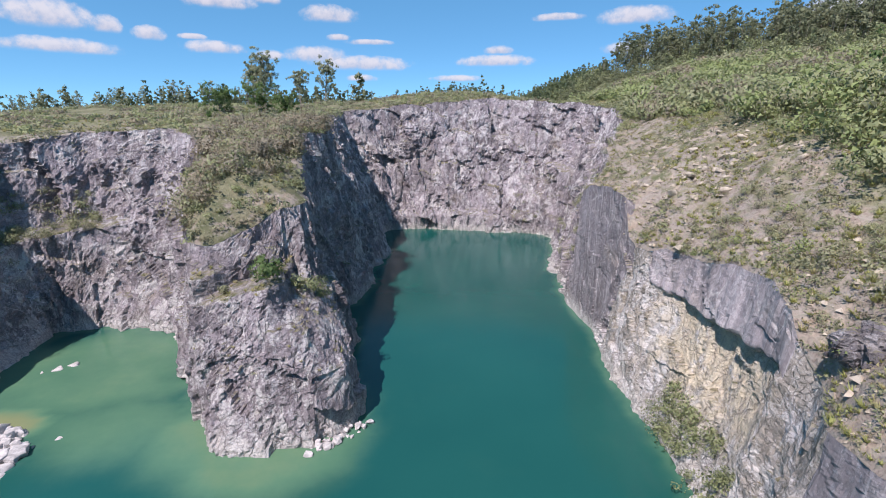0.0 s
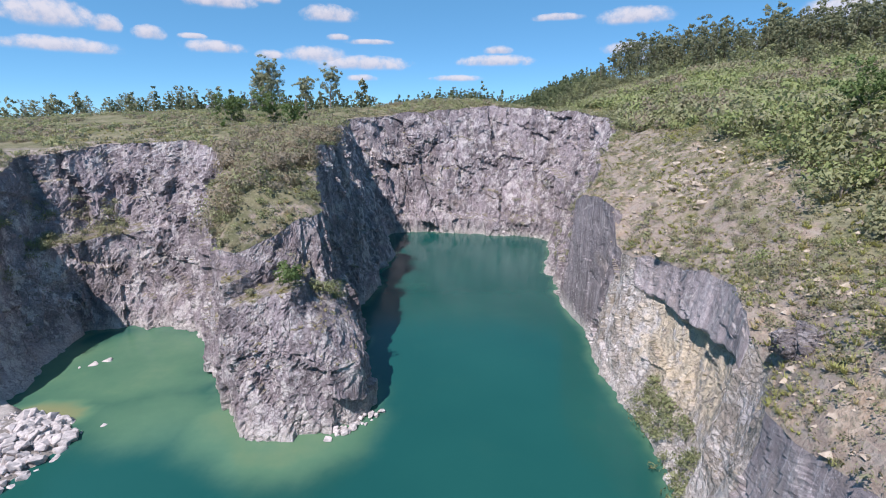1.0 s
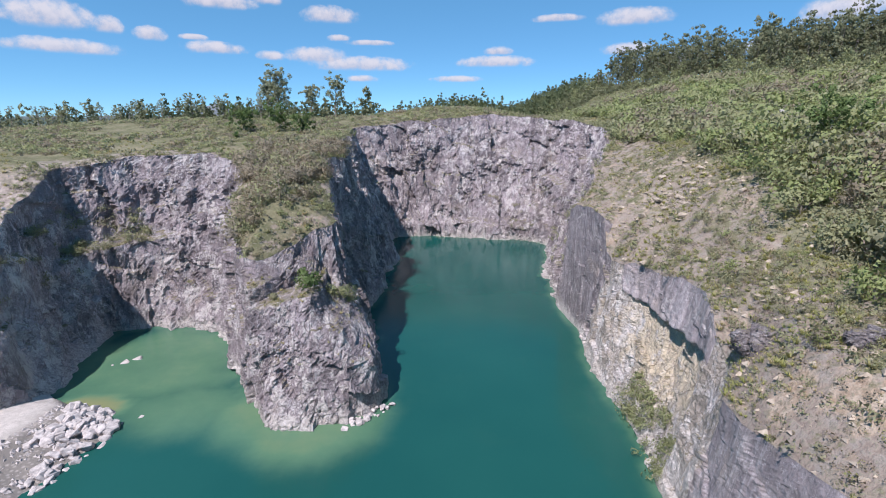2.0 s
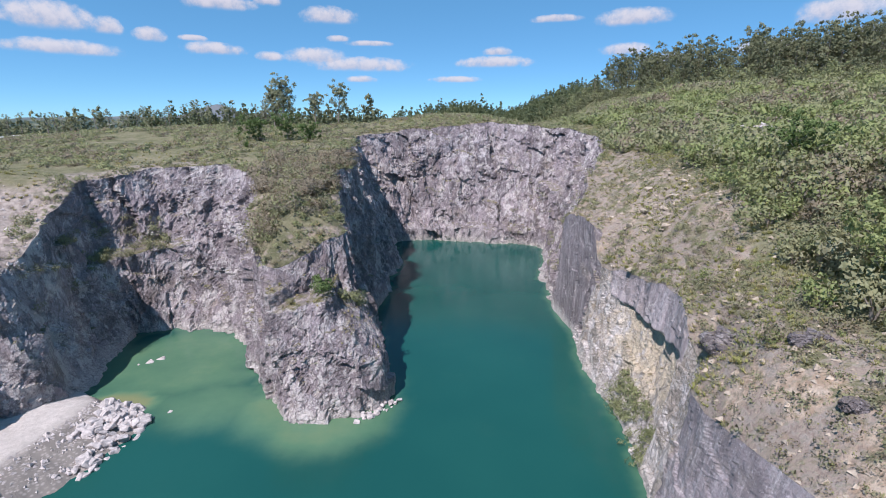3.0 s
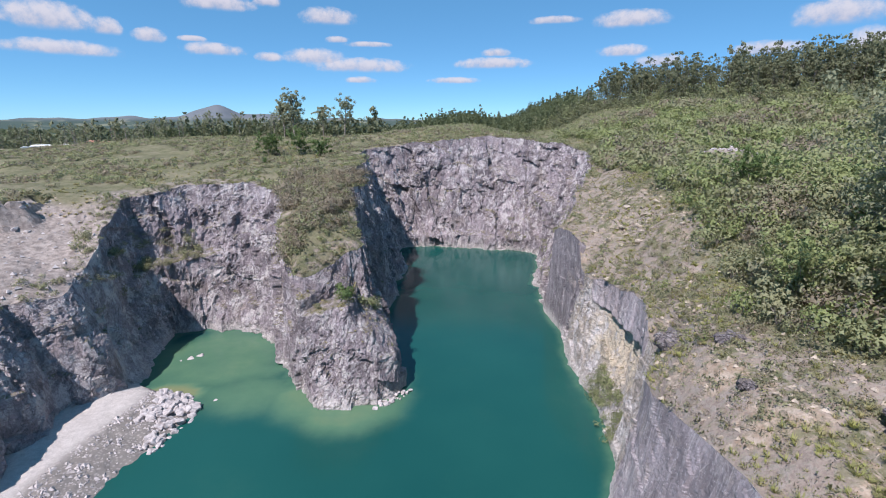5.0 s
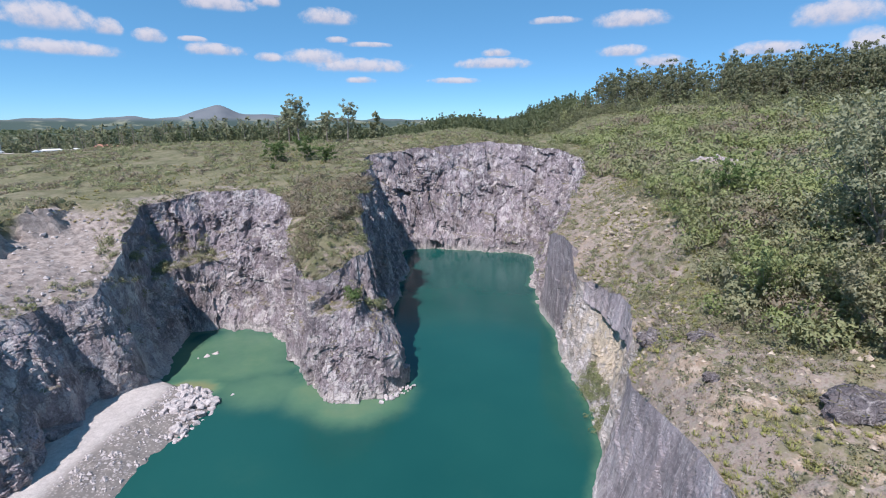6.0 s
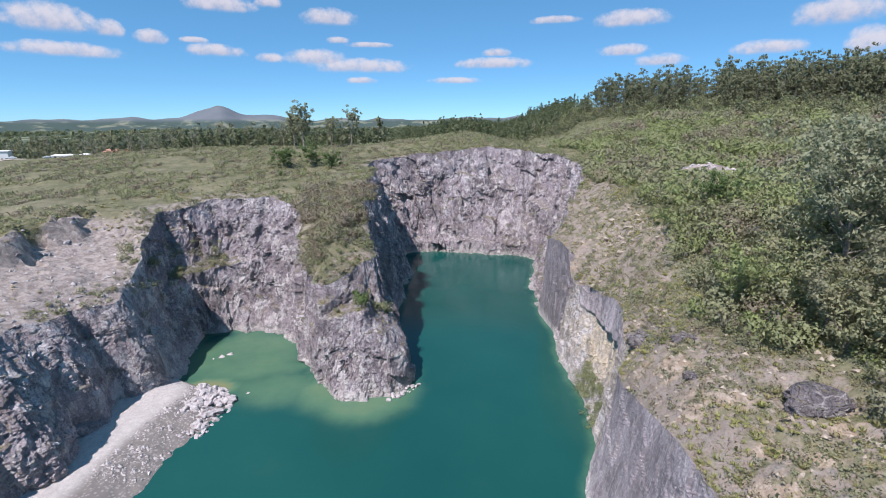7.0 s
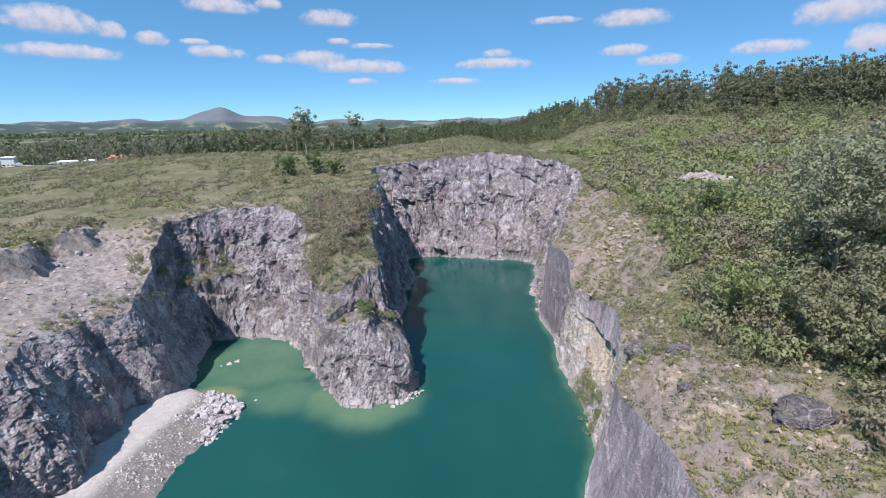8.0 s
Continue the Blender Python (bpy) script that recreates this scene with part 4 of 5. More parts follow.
def place_copies(proto, places, seed, group):
    """Sets the first thing at the first place and copies of it at the rest."""
    r = random.Random(seed)
    for i, (x, y, z_, s) in enumerate(places):
        m_ = pose(x, y, z_, 0, 0, r.random() * 360) @ Matrix.Scale(s, 4)
        if i == 0:
            proto.matrix_world = m_
            tagged(proto, group=group)
        else:
            o = copy_thing(proto, m_)
            o.scale = (s, s, s)


def wood_front(x):
    return np.interp(x, [100, 108, 125, 143, 194, 260, 400], [322, 288, 238, 206, 172, 148, 105])


bush = [tuft(k, 200, 1.35, 1.5, 0.22, 8) for k in range(8)]
bush_fine = [tuft(300 + k, 170, 1.3, 1.5, 0.23, 8) for k in range(6)]
bush_far = [tuft(40 + k, 110, 1.3, 1.5, 0.29, 7) for k in range(6)]
bush_flat = [tuft(360 + k, 48, 1.3, 1.1, 0.38, 6, 0.1) for k in range(6)]
low = [tuft(20 + k, 48, 0.9, 0.55, 0.22, 5, 0.1) for k in range(5)]
grass = [blades(60 + k, 30, 0.5, 0.5) for k in range(5)]
hill = scatter(1, 8800, 25, 190, -25, 235, lambda x, y, d, nz: (right_d(x, y) > 4) & (nz + 0.05 * np.clip(right_d(x, y) - canopy_from(y), -5, 6) > 0.5) & (d > 1)
               & (np.hypot((x - 79) / 15, (y - 101) / 11) > 1) & (y < 300 - 0.6 * x) & (np.hypot((x - 43) / 8, (y - 74) / 6) > 1), 1.0, 2.9)
near_hill = (hill[:, 1] < 95) & (hill[:, 0] < 62)
close, rest = hill[near_hill], hill[~near_hill]
kind = fbm(np.stack([rest[:, 0], rest[:, 1], 0 * rest[:, 0]], 1), 16, 3, 303) + 0.16 * np.random.RandomState(4).normal(0, 1, len(rest)) + 0.12 * np.exp(-(((rest[:, 0] - 72) / 25) ** 2 + ((rest[:, 1] - 75) / 40) ** 2))
nearer = rest[:, 1] < 60
for nm, lo_, hi_, mt in (("brown half-dry", -9, 0.31, LEAF_DRY), ("grey-green dry", 0.31, 0.45, LEAF_GREY), ("green", 0.45, 0.62, LEAF_GREEN), ("bright green", 0.62, 9, LEAF_BRIGHT)):
    sel = (kind > lo_) & (kind <= hi_)
    stuff("scrub", np.concatenate([spread(bush, rest[sel & nearer], 5), spread(bush_far, rest[sel & ~nearer], 6)]), mt, nm + " scrub covering the hillside", "scrub")
# single shrubs on the near slope
r = np.random.RandomState(9)
close = close[np.argsort(close[:, 1])]
close, far_close = close[:290], close[290:]
stuff("scrub", spread(bush_fine, far_close[::3], 25), LEAF_GREY, "grey-green scrub above the slabs", "scrub")
stuff("scrub", spread(bush_fine, far_close[1::3], 26), LEAF_GREEN, "olive-green scrub above the slabs", "scrub")
stuff("scrub", spread(bush_fine, far_close[2::3], 29), LEAF_BRIGHT, "bright green scrub above the slabs", "scrub")
pick = r.rand(len(close))
place_copies(shrub(201, 480, 1.3, 1.6, 0.18, LEAF_GREY, "grey-green thorny shrub on the dry slope"), close[pick < 0.34], 1, "grey shrubs on the slope")
place_copies(shrub(202, 480, 1.4, 1.5, 0.18, LEAF_DRY, "wide half-dry brown shrub on the slope"), close[(pick >= 0.34) & (pick < 0.6)], 2, "dry shrubs on the slope")
place_copies(shrub(203, 480, 1.3, 1.5, 0.18, LEAF_GREEN, "olive-green shrub on the dry slope"), close[(pick >= 0.6) & (pick < 0.88)], 3, "green shrubs on the slope")
place_copies(shrub(204, 480, 1.2, 1.6, 0.18, LEAF_BRIGHT, "bright yellow-green shrub on the slope"), close[pick >= 0.88], 4, "green shrubs on the slope")

edge_spots = scatter(61, 500, 30, 46, 22, 66, lambda x, y, d, nz: (right_d(x, y) > 1.5) & (right_d(x, y) < 12) & (nz > 0.42), 0.55, 1.25)[:64]
place_copies(shrub(205, 420, 1.3, 1.3, 0.15, LEAF_GREY, "grey-green shrub above the overhanging slab"), edge_spots[:38], 5, "shrubs above the slab")
place_copies(shrub(206, 420, 1.3, 1.3, 0.15, LEAF_BRIGHT, "yellow-green shrub above the overhanging slab"), edge_spots[38:50], 6, "shrubs above the slab")
place_copies(shrub(207, 420, 1.3, 1.2, 0.15, LEAF_DRY, "half-dry brown shrub above the overhanging slab"), edge_spots[50:], 7, "shrubs above the slab")

plat = scatter(2, 13000, -230, 45, 60, 330, lambda x, y, d, nz: (nz > 0.42 - 0.04 * smooth(d, 40, 5)) & (right_d(x, y) < 0) & (x > -225) & ((x > -72) | (y > 92) | (x < -104)), 0.5, 1.5)
sel = np.random.RandomState(5).rand(len(plat)) < 0.6
stuff("scrub", spread(bush_flat, plat[sel][::2], 7), LEAF_GREY, "low grey-green scrub on the plateau", "scrub")
stuff("scrub", spread(bush_flat, plat[sel][1::2], 27), LEAF_DRY, "low half-dry brown scrub on the plateau", "scrub")
stuff("scrub", spread(bush_flat, plat[~sel], 17), LEAF_GREEN, "low olive-green scrub on the plateau", "scrub")
bk = scatter(48, 5200, -20, 125, 165, 315, lambda x, y, d, nz: (d > 1.5) & (y < wood_front(x)) & (nz > 0.36), 0.6, 1.5)[:1500]
stuff("scrub", spread(bush_flat, bk[::2], 49), LEAF_GREY, "grey-green scrub behind the quarry", "scrub")
stuff("scrub", spread(bush_flat, bk[1::2], 50), LEAF_GREEN, "olive-green scrub behind the quarry", "scrub")
# the overgrown back of the promontory
ridge = scatter(21, 3600, -50, -20, 60, 118, lambda x, y, d, nz: (nz > 0.43) & (d > 0.1), 0.5, 1.9)
sel = np.random.RandomState(6).rand(len(ridge)) < 0.72
stuff("scrub", spread(bush_fine, ridge[sel][::5], 18), LEAF_GREY, "tangled grey-green scrub on the promontory", "scrub")
stuff("scrub", spread(bush_fine, np.concatenate([ridge[sel][1::3], ridge[sel][2::6]]), 28), LEAF_DRY, "dry grey-brown scrub on the promontory", "scrub")
stuff("scrub", spread(bush_fine, ridge[~sel][::6], 19), LEAF_GREEN, "olive scrub on the promontory", "scrub")
# a fringe of weeds along the rim
fringe = scatter(22, 14000, -110, 60, 40, 212, lambda x, y, d, nz: (d < 4) & (nz > 0.42), 0.5, 1.3)
rim_bush = scatter(24, 16000, -112, 60, 40, 214, lambda x, y, d, nz: (d < 5) & (d > 0.2) & (nz > 0.5), 0.35, 1.0)[:420]
stuff("rim_scrub", spread(bush_far, rim_bush[::2], 24), LEAF_GREY, "grey-green bushes along the quarry rim", "scrub")
stuff("rim_scrub", spread(bush_far, rim_bush[1::2], 30), LEAF_GREEN, "olive bushes along the quarry rim", "scrub")
stuff("rim_weeds", spread(low, fringe[:1600], 23), LEAF_GREY, "dry weeds hanging over the quarry rim", "weeds")
gr = scatter(3, 16000, -110, 80, -25, 220, lambda x, y, d, nz: ((d < 50) | (x < 70)) & (nz > 0.44), 0.7, 1.6, 0.03)
stuff("dry_grass", spread(grass, gr[:2400], 8), STRAW, "dry straw-coloured grass tufts", "grass")
tus = scatter(31, 9000, 20, 62, -30, 110, lambda x, y, d, nz: (nz > 0.5) & (right_d(x, y) < 26), 0.6, 1.3, 0.03)
stuff("tussock_grass", spread(grass, tus[:1700], 9), TUSSOCK, "yellow-green tussock grass on the slope", "grass")
dry = [tuft(80 + k, 26, 0.6, 0.4, 0.15, 4, 0.1) for k in range(6)]
dw_ = scatter(38, 22000, 18, 66, -30, 150, lambda x, y, d, nz: (right_d(x, y) < 34), 0.4, 1.2, 0.03)
stuff("dry_weeds", spread(dry, dw_[:4600], 39), LEAF_DRY, "dry brown weeds over the stony slope", "weeds")
stuff("dry_weeds", spread(dry, dw_[4600:8000], 40), STRAW, "straw-coloured weeds over the stony slope", "weeds")
wd = scatter(32, 9000, 20, 70, -30, 120, lambda x, y, d, nz: (nz > 0.45), 0.5, 1.2, 0.03)
stuff("low_weeds", spread(low, wd[:2000], 10), LEAF_GREY, "low grey-green weeds on the slope", "weeds")


# trees: woods
def tall_tree(seed, h, crown, from_, n, leaf, taper=0.5):
    """Foliage of one tree in separate clumps round a straight stem."""
    r = np.random.RandomState(seed)
    out = []
    for k in range(9):
        f = (k + 0.2 + 0.6 * r.rand()) / 9
        w = crown * (0.55 + 0.45 * math.sin(math.pi * min(1, f * 0.8 + 0.2))) * (1 - taper * f)
        t = tuft(seed * 20 + k, n, w * 0.6, w * 0.55, leaf, 3, 0.2)
        t[:, 0:2] += r.normal(0, w * 0.4, 2)
        t[:, 2] += h * (from_ + (1 - from_) * f) - w * 0.3
        out.append(t)
    return np.concatenate(out)


def trunks(places, h, rad):
    out = []
    for x, y, z_, s in places:
        ring = [(math.cos(a_) * rad * s, math.sin(a_) * rad * s) for a_ in (0, 2.1, 4.2)]
        top_ = (x, y, z_ + h * s * 0.9)
        for i in range(3):
            out += [(x + ring[i][0], y + ring[i][1], z_ - 0.5), (x + ring[i - 2][0], y + ring[i - 2][1], z_ - 0.5), top_]
    return np.array(out)


euc = [tall_tree(100 + k, 20, 5.0, 0.2, 30, 0.72, 0.25) for k in range(7)]
pine = [tall_tree(130 + k, 13, 4.4, 0.05, 9, 1.25, 0.75) for k in range(6)]
wood = scatter(11, 9500, 100, 400, 110, 470, lambda x, y, d, nz: (y > wood_front(x)) & (y < wood_front(x) + 52) & (x > 104 + 0.32 * (y - 300)), 0.85, 1.2)[:1300]
stuff("eucalyptus_wood", spread(euc, wood, 12), LEAF_DARK, "dense tall eucalyptus plantation on the hill", "woodland")
stuff("eucalyptus_trunks", trunks(wood, 20, 0.24), BARK, "pale slender eucalyptus trunks", "tree trunks")
under = scatter(15, 4200, 70, 330, 90, 330, lambda x, y, d, nz: (y < wood_front(x) + 8) & (y > wood_front(x) - 42), 1.3, 3.2)[:900]
stuff("undergrowth", spread(bush_far, under, 16), LEAF_DARK, "dark thicket along the edge of the wood", "thicket")
sapling = [tall_tree(160 + k, 7.5, 4.4, 0.0, 22, 0.5, 0.45) for k in range(6)]
belt = scatter(18, 5200, 70, 330, 80, 330, lambda x, y, d, nz: (y < wood_front(x) + 4) & (y > wood_front(x) - 34) & (nz > 0.36), 0.7, 1.4)
stuff("thicket", spread(sapling, belt[:520:2], 57), LEAF_GREEN, "olive young trees in front of the eucalyptus wood", "thicket")
stuff("thicket", spread(sapling, belt[1:520:2], 58), LEAF_DARK, "dark young trees in front of the eucalyptus wood", "thicket")
back = scatter(13, 6000, -190, 130, 262, 560, lambda x, y, d, nz: (nz > 0.3) & (x < 100 + 0.3 * (y - 300)) & (y > 300 - 40 * smooth(-x, 20, 90)), 0.6, 1.0)[:2400]
stuff("pine_wood", spread(pine, back, 14), LEAF_PINE, "young dark pines behind the quarry", "woodland")
west = scatter(33, 9000, -620, -40, 250, 760, lambda x, y, d, nz: (nz > 0.4) & (np.hypot(x + 232, y - 290) > 26), 0.5, 0.8)[:2700]
stuff("mixed_wood", spread([tall_tree(150 + k, 20, 5.0, 0.1, 5, 2.3, 0.4) for k in range(5)], west, 34), LEAF_DARK, "mixed green woodland on the lower ground", "woodland")
lump = [tuft(170 + k, 36, 6.5, 7, 3.6, 5, 0.3) for k in range(5)]
fw = scatter(35, 14000, -3000, 1800, 650, 3300, lambda x, y, d, nz: fbm(np.stack([x, y, 0 * x], 1), 260, 3, 36) > 0.47, 1.0, 2.0)[:3400]
stuff("far_woods", spread(lump, fw, 37), LEAF_PINE, "distant dark woods on the plain", "woodland")


def tree(seed, h, crown, mat, label, clumps=26, n=46, leaf=0.5, from_=0.35, lean=0.0, limbs=7, category="eucalyptus tree"):
    """A tree with a tapered trunk, limbs and a crown of leaf clumps at the limbs' ends."""
    r = random.Random(seed)
    root = new("eucalyptus_tree" if category == "eucalyptus tree" else "tree")
    bend = [(0, 0, -0.6), (lean * 0.3 + r.uniform(-.3, .3), r.uniform(-.3, .3), h * 0.3), (lean * 0.7, r.uniform(-.5, .5), h * 0.62), (lean, 0, h * 0.95)]
    rad = h * 0.017
    tube_part("trunk", bend, (rad * 1.3, rad, rad * 0.65, rad * 0.15), BARK, root, 7)
    ends = [(lean, 0, h * 0.95), (lean * 0.8, 0.3, h * 0.82)]
    for k in range(limbs):
        f = from_ + (0.9 - from_) * (k + 0.5) / limbs
        a_ = k * 2.4 + r.random()
        out = crown * (0.35 + 0.6 * math.sin(math.pi * min(1.0, 0.15 + 0.85 * f))) * r.uniform(0.65, 1.1)
        s = Vector((lean * f, 0, h * f))
        e = s + Vector((math.cos(a_) * out, math.sin(a_) * out, out * r.uniform(0.6, 1.3)))
        mid_ = s.lerp(e, 0.5) + Vector((0, 0, -0.08 * out))
        tube_part("limb", [tuple(s), tuple(mid_), tuple(e)], (rad * 0.5, rad * 0.32, rad * 0.1), BARK, root, 5)
        ends += [tuple(e), tuple(s.lerp(e, 0.7)), tuple(s.lerp(e, 0.4))]
    tr = []
    for k in range(clumps):
        c = Vector(ends[k % len(ends)]) + Vector((r.gauss(0, crown * 0.2), r.gauss(0, crown * 0.2), r.gauss(0, crown * 0.18)))
        t = tuft(seed * 50 + k, n, crown * r.uniform(0.17, 0.28), crown * r.uniform(0.22, 0.36), leaf, 3, 0.2)
        t[:, :3] += np.array(c)
        tr.append(t)
    part("crown", tri_mesh("crown", np.concatenate(tr), mat), root)
    return tagged(root, label, category)


def stand(ob, x, y, turn=0.0, sink=0.1):
    ob.matrix_world = pose(x, y, at(x, y, sink), 0, 0, turn)
    return ob


# ---- single trees and large plants ----
stand(tree(1, 24, 6.0, LEAF_EUC, "tall ragged eucalyptus on the far plateau", 120, 70, 0.45, 0.3, 0.0, 16), -85, 236)
stand(tree(2, 20, 4.5, LEAF_EUC, "narrow eucalyptus beside a taller one", 90, 70, 0.45, 0.3, 0.0, 13), -92, 240)
stand(tree(3, 16, 4.5, LEAF_EUC, "small round-topped eucalyptus on the far plateau", 70, 70, 0.45, 0.3, 0.0, 11), -70, 241)
stand(tree(4, 20, 5.5, LEAF_EUC, "forked eucalyptus with pale bare limbs", 70, 70, 0.45, 0.32, 1.5, 11), -59, 246)
stand(tree(5, 17, 4.2, LEAF_DARK, "lone eucalyptus at the edge of the wood", 20, 46, 0.8, 0.4), 107, 312)
stand(tree(6, 14, 1.8, LEAF_DARK, "thin half-bare tree at the wood's edge", 9, 24, 0.6, 0.4), 100, 314)
BIG = "big grey-green eucalyptus with pale trunk on the slope"
stand(tree(7, 21, 9.5, LEAF_EUC, BIG, 150, 90, 0.4, 0.12, 0.0, 18), 57, 23)
stand(tree(8, 19, 8.5, LEAF_EUC, "broad eucalyptus behind a bigger one", 110, 80, 0.48, 0.12, 0.0, 14), 67, 17, 40)
stand(tree(9, 17, 8.0, LEAF_EUC, "leafy eucalyptus at the top of the slope", 100, 80, 0.45, 0.12, 0.0, 13), 66, 33, 80)
stand(tree(10, 11, 7, LEAF_GREY, "low spreading grey-green tree on the slope", 60, 80, 0.36, 0.12, 0.0, 11, "tree"), 53, 9, 10)
stand(tree(12, 12, 7, LEAF_GREY, "low spreading grey-green tree beside the eucalyptus", 60, 80, 0.36, 0.12, 0.0, 11, "tree"), 62, 5, 120)
stand(tree(17, 9, 6, LEAF_GREY, "rounded grey-green tree on the eroded bank", 50, 80, 0.36, 0.12, 0.0, 10, "tree"), 57, -5, 200)
stand(tree(18, 14, 7, LEAF_EUC, "leafy eucalyptus high on the bank", 60, 80, 0.42, 0.12, 0.0, 12), 70, -2, 70)
stand(tree(11, 6, 5.5, LEAF_BRIGHT, "wide bright green tree on the slope", 50, 80, 0.34, 0.05, 0.0, 8, "tree"), 44, 25, 30)
stand(tree(21, 7, 5.5, LEAF_GREY, "bushy grey-green tree below the eucalyptus", 50, 80, 0.34, 0.05, 0.0, 9, "tree"), 47, 12, 60)
stand(tree(22, 6, 5.0, LEAF_GREEN, "bushy olive tree below the eucalyptus", 46, 80, 0.34, 0.05, 0.0, 8, "tree"), 50, 19, 110)
stand(tree(23, 6, 5.0, LEAF_GREY, "low grey-green tree at the top of the bank", 46, 80, 0.34, 0.05, 0.0, 8, "tree"), 48, 4, 160)
stand(tree(13, 5.5, 4.5, LEAF_DEEP, "dense dark green small tree in the scrub", 34, 70, 0.36, 0.15, 0.0, 7, "tree"), 59, 62, 30)
stand(tree(14, 6, 5, LEAF_DEEP, "round dark green tree by the plateau scrub", 50, 70, 0.38, 0.0, 0.0, 9, "tree"), -72, 158, 0)
stand(tree(15, 6.5, 5, LEAF_DEEP, "dark green tree by the plateau scrub", 50, 70, 0.38, 0.0, 0.0, 9, "tree"), -62, 166, 50)
stand(tree(16, 5, 4, LEAF_DEEP, "small dark green tree by the plateau scrub", 44, 70, 0.38, 0.0, 0.0, 8, "tree"), -52, 163, 90)
row = tree(20, 17, 2.9, LEAF_EUC, "slender eucalyptus in a planted row", 22, 26, 0.42, 0.42, 0.0, 8)
rr = random.Random(3)
spots = []
for k in range(78):
    x = -330 + k * 3.0 + rr.uniform(-1.5, 1.5)
    y = 262 + rr.uniform(0, 46) - 0.06 * x
    spots.append((x, y, at(x, y), rr.uniform(0.75, 1.12)))
place_copies(row, spots, 5, "row of slender trees")


def palm(h, reach):
    root = new("palm_tree")
    tube_part("trunk", [(0, 0, -0.4), (0, 0, h * 0.5), (0, 0, h)], (0.5, 0.42, 0.45), BARK, root, 8)
    r = random.Random(8)
    for k in range(34):
        a_, up = k * 2.399, 0.95 - 1.25 * (k / 34)
        vs, fs = [], []
        d, sd = Vector((math.cos(a_), math.sin(a_), 0)), Vector((-math.sin(a_), math.cos(a_), 0))
        for i in range(7):
            f = i / 6
            p = d * (reach * f * math.cos(up * 0.7)) + Vector((0, 0, h + reach * (up * f - 0.75 * f * f)))
            w = 0.42 * math.sin(math.pi * (0.12 + 0.86 * f))
            droop = Vector((0, 0, -0.3 * w))
            vs += [p + sd * w + droop, p, p - sd * w + droop]
            if i:
                b_ = 3 * i - 3
                fs += [(b_, b_ + 1, b_ + 4, b_ + 3), (b_ + 1, b_ + 2, b_ + 5, b_ + 4)]
        part("frond", raw_mesh("frond", [tuple(q_) for q_ in vs], fs, [LEAF_GREEN], True), root)
    return tagged(root, "wide green date palm standing in scrub", "palm")


stand(palm(2.6, 5.2), 98, 93)


def yucca():
    root = new("yucca")
    r = random.Random(4)
    for k in range(46):
        a_, el = k * 2.399, 0.15 + 1.3 * r.random()
        d, sd = Vector((math.cos(a_) * math.cos(el), math.sin(a_) * math.cos(el), math.sin(el))), Vector((-math.sin(a_), math.cos(a_), 0)) * 0.13
        l_ = r.uniform(2.0, 2.8)
        vs = [-sd + d * 0.2, sd + d * 0.2, sd * 0.8 + d * l_ * 0.6, -sd * 0.8 + d * l_ * 0.6, d * l_ + Vector((0, 0, -0.2))]
        me = bpy.data.meshes.new("leaf_blade")
        me.from_pydata([tuple(q_) for q_ in vs], [], [(0, 1, 2, 3), (3, 2, 4)])
        me.materials.append(LEAF_DEEP)
        part("leaf_blade", me, root)
    return tagged(root, "spiky dark green yucca on the plateau", "yucca")


stand(yucca(), -68, 142)


# ---- plants on the rock ledges ----
def ledge_spots(seed, count, box_, up=0.6):
    """Places on flat parts of the walls inside the box (x0, x1, y0, y1, z0, z1)."""
    a_, b_ = wall[:-1, :-1], wall[1:, 1:]
    c_, d_ = wall[1:, :-1], wall[:-1, 1:]
    nrm = np.cross(b_ - a_, d_ - c_)
    nz_ = np.abs(nrm[..., 2]) / (np.linalg.norm(nrm, axis=2) + 1e-9)
    p = (a_ + b_) / 2
    ok = (nz_ > up) & (p[..., 0] > box_[0]) & (p[..., 0] < box_[1]) & (p[..., 1] > box_[2]) & (p[..., 1] < box_[3]) & (p[..., 2] > box_[4]) & (p[..., 2] < box_[5])
    p = p[ok]
    r_ = np.random.RandomState(seed)
    return p[r_.choice(len(p), min(count, len(p)), replace=False)]


def on_ledge(x, y, z0, z1):
    """The wall's height nearest to (x, y), between two heights."""
    p = wall.reshape(-1, 3)
    p = p[(p[:, 2] > z0) & (p[:, 2] < z1)]
    return p[np.argmin((p[:, 0] - x) ** 2 + (p[:, 1] - y) ** 2)]


for seed, x, y, z0, z1, s, mt, lb in ((301, -24.2, 60.8, 15, 20, 1.7, LEAF_DEEP, "dense green bush on the promontory ledge"), (302, -20, 64, 12, 20, 1.4, LEAF_GREEN, "olive bush on the promontory ledge"),
                                      (303, -18.5, 66, 12, 20, 0.9, LEAF_GREEN, "small olive bush on the promontory ledge"), (304, -29.5, 60, 15, 21, 0.7, LEAF_GREY, "low dry bush on the promontory ledge")):
    q_ = on_ledge(x, y, z0, z1)
    ob = shrub(seed, 720, 1.35, 1.7, 0.2, mt, lb)
    ob.matrix_world = pose(q_[0], q_[1], q_[2] - 0.15, 0, 0, seed * 37 % 360) @ Matrix.Scale(s, 4)
spots = [(*p, 0.45 + 0.5 * (i % 5) / 4) for i, p in enumerate(ledge_spots(1, 80, (-36, -12, 52, 74, 9, 22), 0.7))]
stuff("ledge_grass", spread(grass, spots, 41), STRAW, "dry grass on the promontory ledge", "grass")
spots = [(*p, 0.5 + 0.7 * (i % 7) / 6) for i, p in enumerate(ledge_spots(2, 70, (-100, -72, 60, 100, 14, 27), 0.5))]
